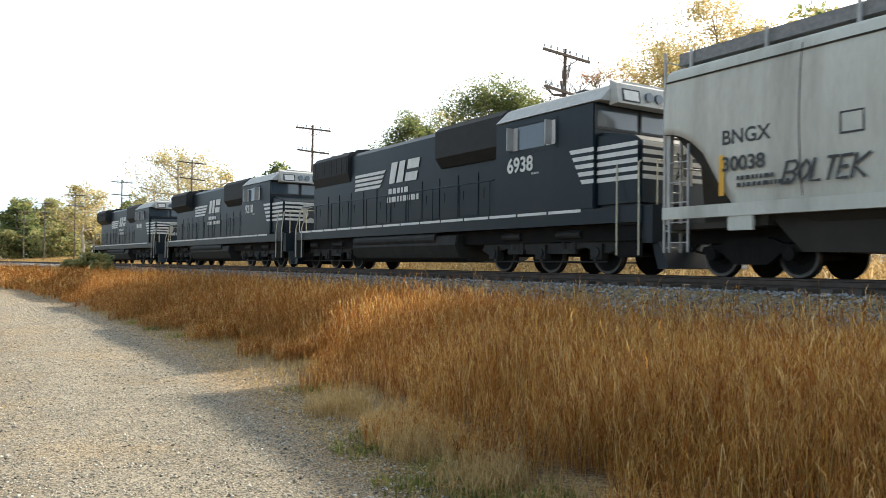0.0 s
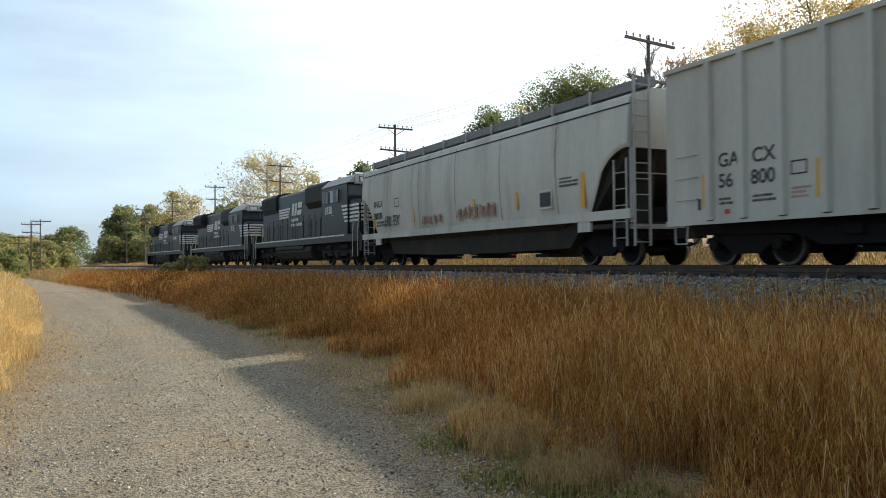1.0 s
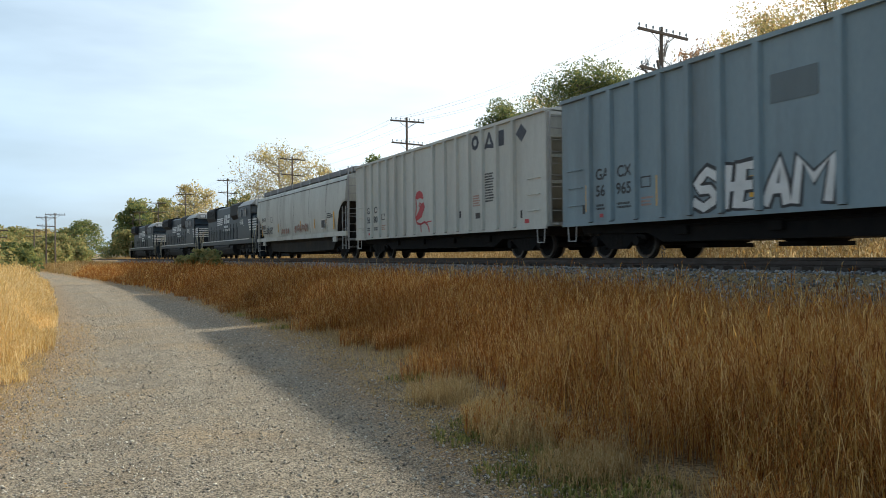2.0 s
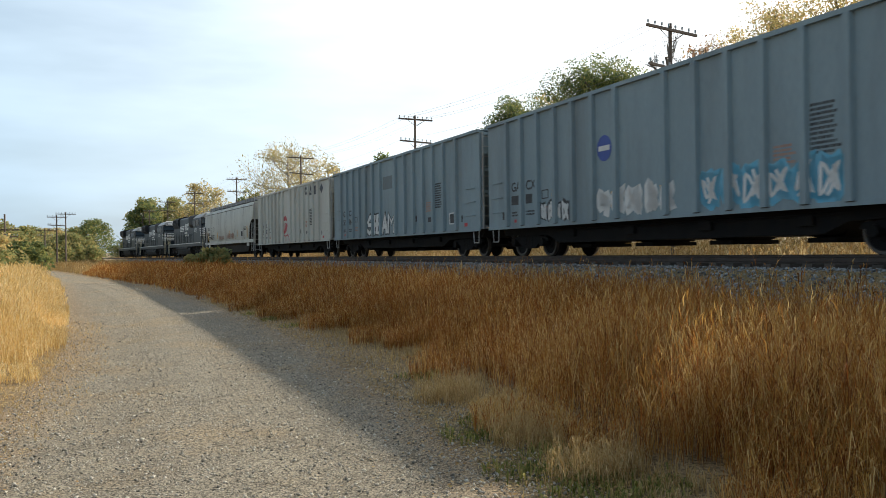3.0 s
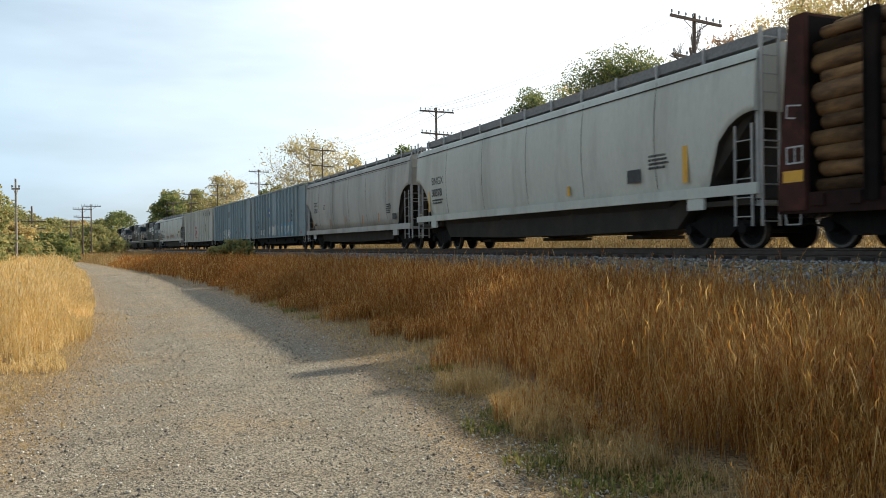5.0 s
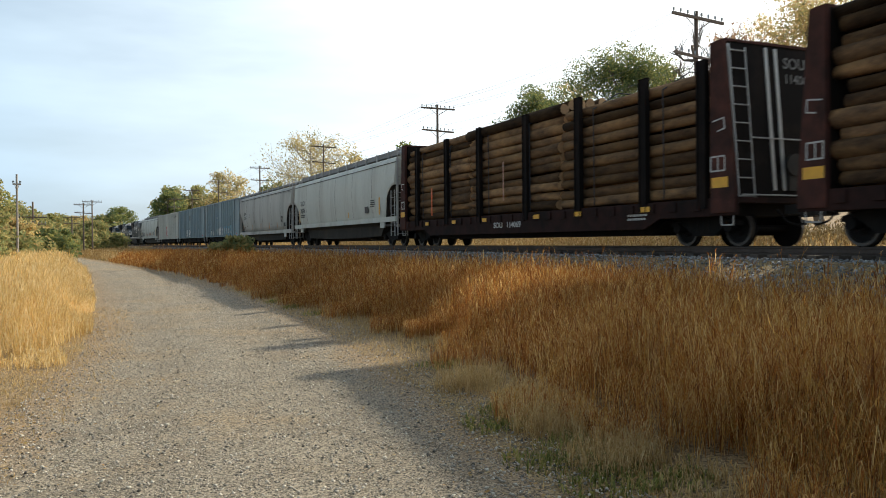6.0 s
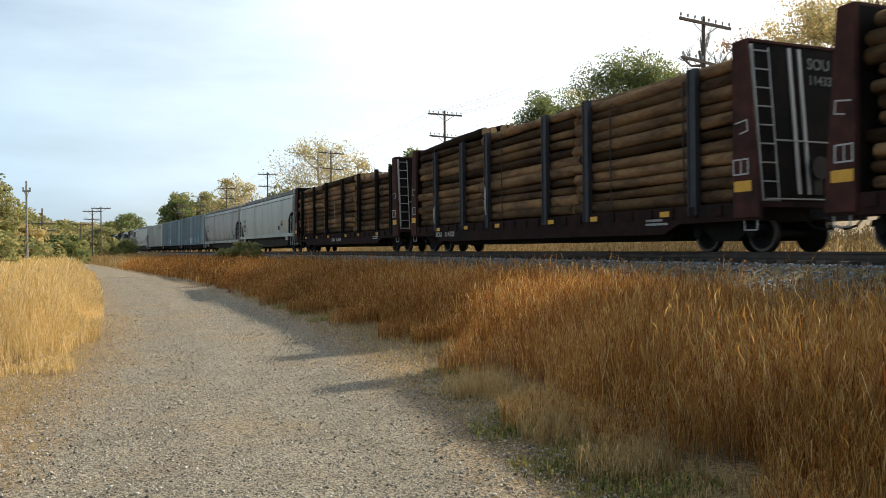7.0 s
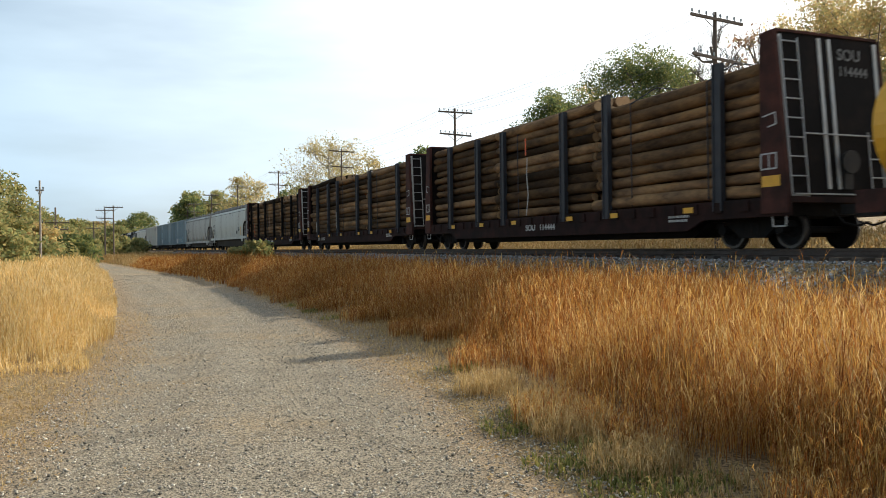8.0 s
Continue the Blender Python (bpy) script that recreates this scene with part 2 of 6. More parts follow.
def build_track():
    track = tagged(new("railway_track"), "railway track of steel rails on timber ties", "track", kind="structure")
    z = RAIL_Z
    prof = [(-0.07, z - 0.17), (0.07, z - 0.17), (0.07, z - 0.155), (0.012, z - 0.13), (0.012, z - 0.045), (0.036, z - 0.035), (0.036, z - 0.006),
            (0.028, z), (-0.028, z), (-0.036, z - 0.006), (-0.036, z - 0.035), (-0.012, z - 0.045), (-0.012, z - 0.13), (-0.07, z - 0.155)]
    for off in (-0.755, 0.755):
        sweep("rail", prof, -216, 420, 4, MAT["rail"], off, track)
    bm = bmesh.new()
    bmesh.ops.create_cube(bm, size=1, matrix=Matrix.Diagonal((2.6, 0.23, 0.18, 1)))
    me = bpy.data.meshes.new("tie")
    bm.to_mesh(me)
    bm.free()
    me.materials.append(MAT["tie"])
    for i in range(290):
        x, y, a = track_at(-12 + i * 0.52)
        t = new("tie", me)
        t.parent = track
        t.matrix_basis = pose(x + random.uniform(-0.03, 0.03), y, z - 0.17 - 0.091, 0, 0, math.degrees(a) + random.uniform(-1, 1))


build_ground()
build_road()
build_stones()
build_track()
# ---------------------------------------------------------------- the train
STREAK = (1, 1, 0.16)
MAT.update({
    "loco_black": material("black_loco_paint", (0.006, 0.0145, 0.0225), 0.42, second=(0.011, 0.02, 0.028), scale=1.5, dirt=(0.04, 0.04, 0.04), dirt_amount=0.2, stretch=STREAK, bump=0.03, specular=0.3),
    "soot": material("sooty_roof_panels", (0.008, 0.008, 0.009), 0.7, second=(0.02, 0.02, 0.02), scale=3),
    "loco_under": material("oily_running_gear", (0.017, 0.017, 0.017), 0.7, second=(0.05, 0.042, 0.033), scale=3, grain=30, specular=0.3),
    "tread": material("worn_wheel_tread_steel", (0.09, 0.085, 0.08), 0.4, 0.6, second=(0.05, 0.045, 0.04), scale=6),
    "grating": material("galvanised_walkway_grating", (0.26, 0.26, 0.262), 0.7, 0.1, second=(0.1, 0.1, 0.1), scale=14, grain=90, bump=0.4),
    "white": material("white_paint", (0.74, 0.74, 0.72), 0.5, second=(0.5, 0.49, 0.46), scale=3, amount=0.5, bump=0.03),
    "dim_white": material("faded_white_paint", (0.5, 0.5, 0.48), 0.6, second=(0.32, 0.31, 0.3), scale=5, bump=0.03),
    "worn_white": material("worn_through_white_paint", (0.2, 0.195, 0.185), 0.7, second=(0.04, 0.035, 0.033), scale=7, amount=0.9, bump=0.0),
    "faded_orange": material("faded_orange_reflective_tape", (0.52, 0.22, 0.04), 0.6, second=(0.36, 0.15, 0.04), scale=6, bump=0.0),
    "black_paint": material("black_stencil_paint", (0.03, 0.032, 0.035), 0.6, second=(0.08, 0.08, 0.08), scale=6, bump=0.0),
    "navy": material("navy_lettering_paint", (0.05, 0.058, 0.075), 0.6, second=(0.1, 0.1, 0.11), scale=8, bump=0.0),
    "glass": material("cab_window_glass", (0.05, 0.075, 0.1), 0.08, second=(0.07, 0.09, 0.12), scale=1, bump=0.0, specular=0.9),
    "handrail": material("cream_handrail_paint", (0.55, 0.5, 0.36), 0.5, second=(0.3, 0.27, 0.2), scale=5, bump=0.0),
    "yellow": material("yellow_reflective_tape", (0.78, 0.42, 0.03), 0.5, second=(0.6, 0.3, 0.03), scale=6, bump=0.0),
    "orange": material("orange_paint", (0.75, 0.14, 0.03), 0.6, second=(0.5, 0.08, 0.02), scale=6, bump=0.0),
    "red": material("red_spray_paint", (0.5, 0.05, 0.06), 0.6, second=(0.4, 0.12, 0.12), scale=4, bump=0.0),
    "faint_red": material("faded_red_spray_paint", (0.42, 0.2, 0.14), 0.7, second=(0.4, 0.33, 0.28), scale=5, amount=0.8, bump=0.0),
    "cyan": material("light_blue_spray_paint", (0.12, 0.42, 0.6), 0.6, second=(0.3, 0.5, 0.6), scale=4, bump=0.0),
    "blue": material("blue_round_badge_paint", (0.05, 0.09, 0.36), 0.5, bump=0.0),
    "hopper_a": material("pale_grey_hopper_paint", (0.60, 0.6, 0.54), 0.6, second=(0.47, 0.465, 0.41), scale=1.1, amount=0.6, dirt=(0.17, 0.14, 0.1), dirt_scale=0.9, dirt_amount=0.5, stretch=STREAK, grain=25, bump=0.05),
    "hopper_b": material("beige_grey_hopper_paint", (0.56, 0.56, 0.505), 0.6, second=(0.46, 0.455, 0.405), scale=1.1, amount=0.5, dirt=(0.2, 0.17, 0.13), dirt_scale=0.8, dirt_amount=0.35, stretch=STREAK, grain=25, bump=0.05),
    "hopper_c": material("blue_grey_hopper_paint", (0.25, 0.325, 0.355), 0.6, second=(0.185, 0.245, 0.275), scale=1.1, amount=0.6, dirt=(0.11, 0.1, 0.09), dirt_scale=0.8, dirt_amount=0.4, stretch=STREAK, grain=25, bump=0.05),
    "hopper_d": material("grimy_grey_hopper_paint", (0.49, 0.485, 0.445), 0.65, second=(0.34, 0.325, 0.295), scale=1.0, amount=0.7, dirt=(0.14, 0.12, 0.1), dirt_scale=0.8, dirt_amount=0.55, stretch=STREAK, grain=25, bump=0.05),
    "hopper_e": material("greenish_grey_hopper_paint", (0.58, 0.6, 0.545), 0.6, second=(0.46, 0.47, 0.425), scale=1.1, amount=0.5, dirt=(0.19, 0.16, 0.12), dirt_scale=0.8, dirt_amount=0.4, stretch=STREAK, grain=25, bump=0.05),
    # dusty grey, with the shade under the hoppers put into its darkness
    "under_grey": material("dusty_shaded_hopper_bottoms", (0.05, 0.046, 0.04), 0.85, second=(0.025, 0.022, 0.02), scale=1.5, dirt=(0.075, 0.06, 0.045), dirt_amount=0.6, specular=0.15),
    "patch": material("darker_repaint_patch", (0.14, 0.175, 0.185), 0.6, second=(0.11, 0.13, 0.14), scale=2, stretch=STREAK, bump=0.03),
    "steel_light": material("galvanised_ladder_steel", (0.42, 0.42, 0.41), 0.5, 0.2, second=(0.25, 0.24, 0.23), scale=4, bump=0.0),
    "oxide": material("brown_oxide_flatcar_paint", (0.085, 0.033, 0.025), 0.8, second=(0.03, 0.017, 0.015), scale=1.8, amount=0.95, dirt=(0.013, 0.011, 0.0105), dirt_scale=1.2, dirt_amount=0.9, grain=30, specular=0.15),
    "grimy_oxide": material("soot_caked_flatcar_paint", (0.022, 0.013, 0.0115), 0.85, second=(0.05, 0.021, 0.017), scale=2.2, amount=0.7, dirt=(0.011, 0.01, 0.0095), dirt_scale=1.0, dirt_amount=0.85, grain=30, specular=0.12),
    "stake": material("dark_blue_black_stake_paint", (0.016, 0.018, 0.025), 0.6, second=(0.04, 0.04, 0.045), scale=3),
    "dark_end": material("dark_brown_bulkhead_sheet", (0.01, 0.008, 0.0075), 0.8, second=(0.006, 0.0055, 0.0055), scale=2, dirt=(0.04, 0.026, 0.02), dirt_amount=0.4, specular=0.1),
    "bark": material("rough_pine_bark", (0.155, 0.094, 0.05), 0.95, second=(0.035, 0.024, 0.018), scale=4.5, amount=0.85, grain=22, bump=1.0, dirt=(0.36, 0.21, 0.088), dirt_scale=1.6, dirt_amount=0.5, random_tint=0.85, specular=0.1, stretch=(1, 0.35, 1)),
    "cut_wood": material("sawn_log_end", (0.45, 0.28, 0.14), 0.85, second=(0.3, 0.18, 0.09), scale=9, random_tint=0.3),
})


def box(bm, x0, x1, y0, y1, z0, z1):
    v = [bm.verts.new((x, y, z)) for z in (z0, z1) for x, y in ((x0, y0), (x1, y0), (x1, y1), (x0, y1))]
    for f in ((3, 2, 1, 0), (4, 5, 6, 7), (0, 1, 5, 4), (1, 2, 6, 5), (2, 3, 7, 6), (3, 0, 4, 7)):
        bm.faces.new([v[i] for i in f])


def prism(bm, poly, a, b, axis="x"):
    """poly of (y, z) along x, of (x, z) along y, or of (x, y) along z."""
    def at(p, w):
        return {"x": (w, p[0], p[1]), "y": (p[0], w, p[1]), "z": (p[0], p[1], w)}[axis]
    n = len(poly)
    v = [bm.verts.new(at(p, w)) for w in (a, b) for p in poly]
    fs = [bm.faces.new(v[:n]), bm.faces.new(v[n:])]
    for i in range(n):
        j = (i + 1) % n
        fs.append(bm.faces.new((v[i], v[j], v[n + j], v[n + i])))
    bmesh.ops.recalc_face_normals(bm, faces=fs)


def rod(bm, p, q, r, seg=6):
    p, q = Vector(p), Vector(q)
    d = (q - p)
    m = Matrix.Translation((p + q) / 2) @ d.to_track_quat("Z", "Y").to_matrix().to_4x4()
    bmesh.ops.create_cone(bm, cap_ends=True, segments=seg, radius1=r, radius2=r, depth=d.length, matrix=m)


def part(name, bm, mat, parent, label="", bevel=0.0, smooth=False):
    if bevel:
        sharp = [e for e in bm.edges if len(e.link_faces) == 2 and e.calc_face_angle(0) > 0.6]
        bmesh.ops.bevel(bm, geom=sharp, offset=bevel, segments=2, affect="EDGES", clamp_overlap=True)
    me = bpy.data.meshes.new(name)
    bm.to_mesh(me)
    bm.free()
    me.materials.append(MAT[mat])
    if smooth:
        me.shade_smooth()
    ob = new(name, me)
    ob.parent = parent
    if label:
        tagged(ob, label)
    return ob


def shared(name, me, parent, m, label=""):
    ob = new(name, me)
    ob.parent = parent
    ob.matrix_basis = m
    if label:
        tagged(ob, label)
    return ob


def panel(name, polys, x, mat, parent, label=""):
    """Flat paint or plates on the near side: polygons of (y, z)."""
    if name in ("reflective_strip", "reflective_patch", "plate", "red_mark", "rib_foot", "logo_block"):
        for p in polys:
            bm = bmesh.new()
            prism(bm, p, x, x - 0.006)
            ob = part(name, bm, mat, parent, label)
        return ob
    bm = bmesh.new()
    for p in polys:
        prism(bm, p, x, x - 0.006)
    return part(name, bm, mat, parent, label)


def rect(y0, y1, z0, z1):
    return [(y0, z0), (y1, z0), (y1, z1), (y0, z1)]


def ribbon(pts, w):
    """A painted stroke through (y, z) points, as quads."""
    out = []
    for (a, b), (c, d) in zip(pts, pts[1:]):
        l = math.hypot(c - a, d - b) or 1
        ny, nz = -(d - b) / l * w / 2, (c - a) / l * w / 2
        ey, ez = (c - a) / l * w * 0.3, (d - b) / l * w * 0.3
        out.append([(a - ey + ny, b - ez + nz), (a - ey - ny, b - ez - nz), (c + ey - ny, d + ez - nz), (c + ey + ny, d + ez + nz)])
    return out


def lettering(name, body, y, z, size, x, mat, parent, thick=0.0, label="", squeeze=1.0):
    """Stencilled writing on the near side, its first letter at y, which runs towards the rear."""
    cu = bpy.data.curves.new(name, "FONT")
    cu.body, cu.size, cu.offset, cu.extrude = body, size, thick, 0.002
    tmp = bpy.data.objects.new(name, cu)
    me = bpy.data.meshes.new_from_object(tmp)
    bpy.data.objects.remove(tmp)
    me.materials.append(MAT[mat])
    ob = shared(name, me, parent, Matrix(((0, 0, -1, x - 0.004), (-squeeze, 0, 0, y), (0, 1, 0, z), (0, 0, 0, 1))), label)
    return ob


def bars(name, y, z, w, h, rows, x, mat, parent, label="", seed=1):
    """Small writing that cannot be read, as short bars."""
    r = random.Random(seed)
    polys = []
    for i in range(rows):
        yy, zz = y, z - i * h * 1.7
        end = y - w * r.uniform(0.65, 1)
        while yy > end:
            l = r.uniform(0.5, 1.6) * h
            polys.append(rect(yy, yy - l, zz, zz + h))
            yy -= l + h * 0.45
    ob = panel(name, polys, x, mat, parent)
    return tagged(ob, label, kind="stuff")


def stroke(bm, pts, w, x):
    """One continuous painted stroke through (y, z) points."""
    rows = []
    for k, (a, b) in enumerate(pts):
        p, q = pts[max(k - 1, 0)], pts[min(k + 1, len(pts) - 1)]
        l = math.hypot(q[0] - p[0], q[1] - p[1]) or 1
        ny, nz = -(q[1] - p[1]) / l * w / 2, (q[0] - p[0]) / l * w / 2
        if k in (0, len(pts) - 1):
            g = (-1 if k == 0 else 1) * w * 0.3 / l
            a, b = a + (q[0] - p[0]) * g, b + (q[1] - p[1]) * g
        rows.append([bm.verts.new(v) for v in ((x, a + ny, b + nz), (x, a - ny, b - nz), (x - 0.006, a - ny, b - nz), (x - 0.006, a + ny, b + nz))])
    for r0, r1 in zip(rows, rows[1:]):
        for m in range(4):
            bm.faces.new((r0[m], r0[(m + 1) % 4], r1[(m + 1) % 4], r1[m]))
    bm.faces.new(rows[0])
    bm.faces.new(rows[-1][::-1])


GLYPHS = {"S": "45 26 15 04 13 33 42 41 20 01", "H": "06 03 00/46 43 40/03 43", "E": "46 06 03 00 40/03 33", "A": "00 13 26 33 40/12 32", "M": "00 06 23 46 40",
          "B": "00 06 36 45 44 33 03/33 42 41 30 00", "O": "20 02 04 26 44 42 20", "L": "06 00 40", "T": "06 46/26 20", "K": "06 00/46 03 40"}


def sprayed(name, text, edges, z0, z1, w, x, mat, parent, label, slant=0.0):
    """Sprayed letters, each a part, between the y values in edges."""
    for ch, a, b in zip(text, edges, edges[1:]):
        if ch == " ":
            continue
        bm = bmesh.new()
        for k, line in enumerate(GLYPHS[ch].split("/")):
            pts = []
            for p in line.split():
                u, v = int(p[0]) / 4, int(p[1]) / 6
                pts.append((a + (b - a) * (0.12 + 0.76 * u) + slant * (v - 0.5), z0 + (z1 - z0) * v))
            stroke(bm, pts, w, x - 0.002 * k)
        part(name, bm, mat, parent, label)


CACHE = {}


def wheel_mesh(r):
    if r not in CACHE:
        bm = bmesh.new()
        for sx in (-1, 1):
            prof = [(0.69, 0.0), (0.69, r + 0.03), (0.715, r + 0.03), (0.73, r), (0.83, r - 0.01), (0.83, r - 0.07), (0.79, r - 0.09), (0.77, 0.18), (0.82, 0.14), (0.82, 0.0)]
            n = 24
            rings = []
            for px, pr in prof:
                rings.append([bm.verts.new((sx * px, pr * math.cos(6.2832 * i / n), pr * math.sin(6.2832 * i / n))) for i in range(n)] if pr > 0 else None)
            for k, (a, b) in enumerate(zip(rings, rings[1:])):
                if a and b:
                    for i in range(n):
                        bm.faces.new((a[i], a[(i + 1) % n], b[(i + 1) % n], b[i])).material_index = 1 if k in (3, 4, 5) else 0
            for ring in (rings[1], rings[-2]):
                bm.faces.new(ring)
        rod(bm, (-1.05, 0, 0), (1.05, 0, 0), 0.075, 10)
        bmesh.ops.recalc_face_normals(bm, faces=bm.faces)
        me = bpy.data.meshes.new("wheelset")
        bm.to_mesh(me)
        bm.free()
        me.materials.append(MAT["black"])
        me.materials.append(MAT["tread"])
        CACHE[r] = me
    return CACHE[r]


def freight_truck_mesh():
    if "ft" not in CACHE:
        bm = bmesh.new()
        for sx in (-1, 1):
            a, b = sx * 0.93, sx * 1.07
            top = [(-1.2, 0.5), (-1.15, 0.62), (-0.75, 0.66), (-0.35, 0.8), (0.35, 0.8), (0.75, 0.66), (1.15, 0.62), (1.2, 0.5),
                   (0.7, 0.5), (0.38, 0.26), (-0.38, 0.26), (-0.7, 0.5)]
            prism(bm, top, a, b)
            for k in (-0.2, 0, 0.2):
                rod(bm, (sx * 1.0, k, 0.34), (sx * 1.0, k, 0.62), 0.085, 8)
            for k in (-0.89, 0.89):
                rod(bm, (sx * 0.95, k, 0.46), (sx * 1.16, k, 0.46), 0.13, 10)
        box(bm, -1.0, 1.0, -0.18, 0.18, 0.45, 0.75)
        bmesh.ops.recalc_face_normals(bm, faces=bm.faces)
        me = bpy.data.meshes.new("truck_frame")
        bm.to_mesh(me)
        bm.free()
        me.materials.append(MAT["black"])
        CACHE["ft"] = me
    return CACHE["ft"]


def freight_truck(parent, y):
    t = shared("truck_frame", freight_truck_mesh(), parent, pose(0, y, 0))
    for dy in (-0.89, 0.89):
        shared("wheelset", wheel_mesh(0.43), t, pose(0, dy, 0.43), "dark steel wheelset with bright rims")
    return t


def coupler(parent, y, sgn):
    bm = bmesh.new()
    box(bm, -0.12, 0.12, min(y, y + sgn * 0.75), max(y, y + sgn * 0.75), 0.74, 0.96)
    box(bm, -0.2, 0.18, min(y + sgn * 0.5, y + sgn * 0.85), max(y + sgn * 0.5, y + sgn * 0.85), 0.68, 1.0)
    part("coupler", bm, "loco_under", parent, bevel=0.03)
    bm = bmesh.new()
    pts = [(-0.35, y, 0.85), (-0.36, y + sgn * 0.3, 0.55), (-0.33, y + sgn * 0.6, 0.48), (-0.3, y + sgn * 0.85, 0.55)]
    for a, b in zip(pts, pts[1:]):
        rod(bm, a, b, 0.025)
    part("air_hose", bm, "black", parent)


def ladder(parent, a, b, step, x, mat="steel_light", w=0.02, lean=0.0, z0=0.4, z1=4.4, name="ladder"):
    """Two posts and rungs on the near side between y = a and y = b."""
    bm = bmesh.new()
    for y in (a, b):
        box(bm, x - w, x + w, y - w, y + w, z0, z1)
    z = z0 + step * 0.5
    while z < z1:
        rod(bm, (x, a, z), (x, b, z), w * 0.7)
        z += step
    return part(name, bm, mat, parent)


def end_ladder(parent, y, x0, x1, step, z0, z1, mat="steel_light"):
    bm = bmesh.new()
    for x in (x0, x1):
        box(bm, x - 0.025, x + 0.025, y - 0.025, y + 0.025, z0, z1)
    z = z0 + 0.1
    while z < z1:
        rod(bm, (x0, y, z), (x1, y, z), 0.016)
        z += step
    return part("ladder", bm, mat, parent)


def grab_irons(parent, x, y0, y1, zs, mat):
    for z in zs:
        bm = bmesh.new()
        rod(bm, (x - 0.06, y0, z), (x - 0.06, y1, z), 0.014)
        for y in (y0, y1):
            rod(bm, (x, y, z), (x - 0.06, y, z), 0.014)
        part("grab_iron", bm, mat, parent)


def stirrup(parent, x, y):
    bm = bmesh.new()
    for a, b in (((x, y - 0.22, 1.0), (x, y - 0.18, 0.5)), ((x, y - 0.18, 0.5), (x, y + 0.18, 0.5)), ((x, y + 0.18, 0.5), (x, y + 0.22, 1.0))):
        rod(bm, a, b, 0.018)
    part("stirrup_step", bm, "steel_light", parent)


def chutes(parent, centres, half, top, x=1.35, mat="under_grey"):
    for c in centres:
        bm = bmesh.new()
        lo, hi = 0.34, top
        v = []
        for z, hy, hx in ((lo, 0.3, 0.5), (hi, half, x)):
            v.append([bm.verts.new((sx * hx, c + sy * hy, z)) for sx, sy in ((-1, -1), (1, -1), (1, 1), (-1, 1))])
        for i in range(4):
            j = (i + 1) % 4
            bm.faces.new((v[0][i], v[0][j], v[1][j], v[1][i]))
        bm.faces.new(v[0][::-1])
        bm.faces.new(v[1])
        box(bm, -0.75, 0.75, c - 0.36, c + 0.36, 0.26, 0.36)
        rod(bm, (-1.0, c, 0.42), (1.0, c, 0.42), 0.04)
        part("discharge_chute", bm, mat, parent)


# ------------------------------------------------ ribbed covered hoppers
RIBS = [7.45, 6.5, 5.5, 4.5, 3.55, 2.55, 1.5, -0.45, -1.5, -2.5, -3.5, -4.5, -5.5, -6.6]


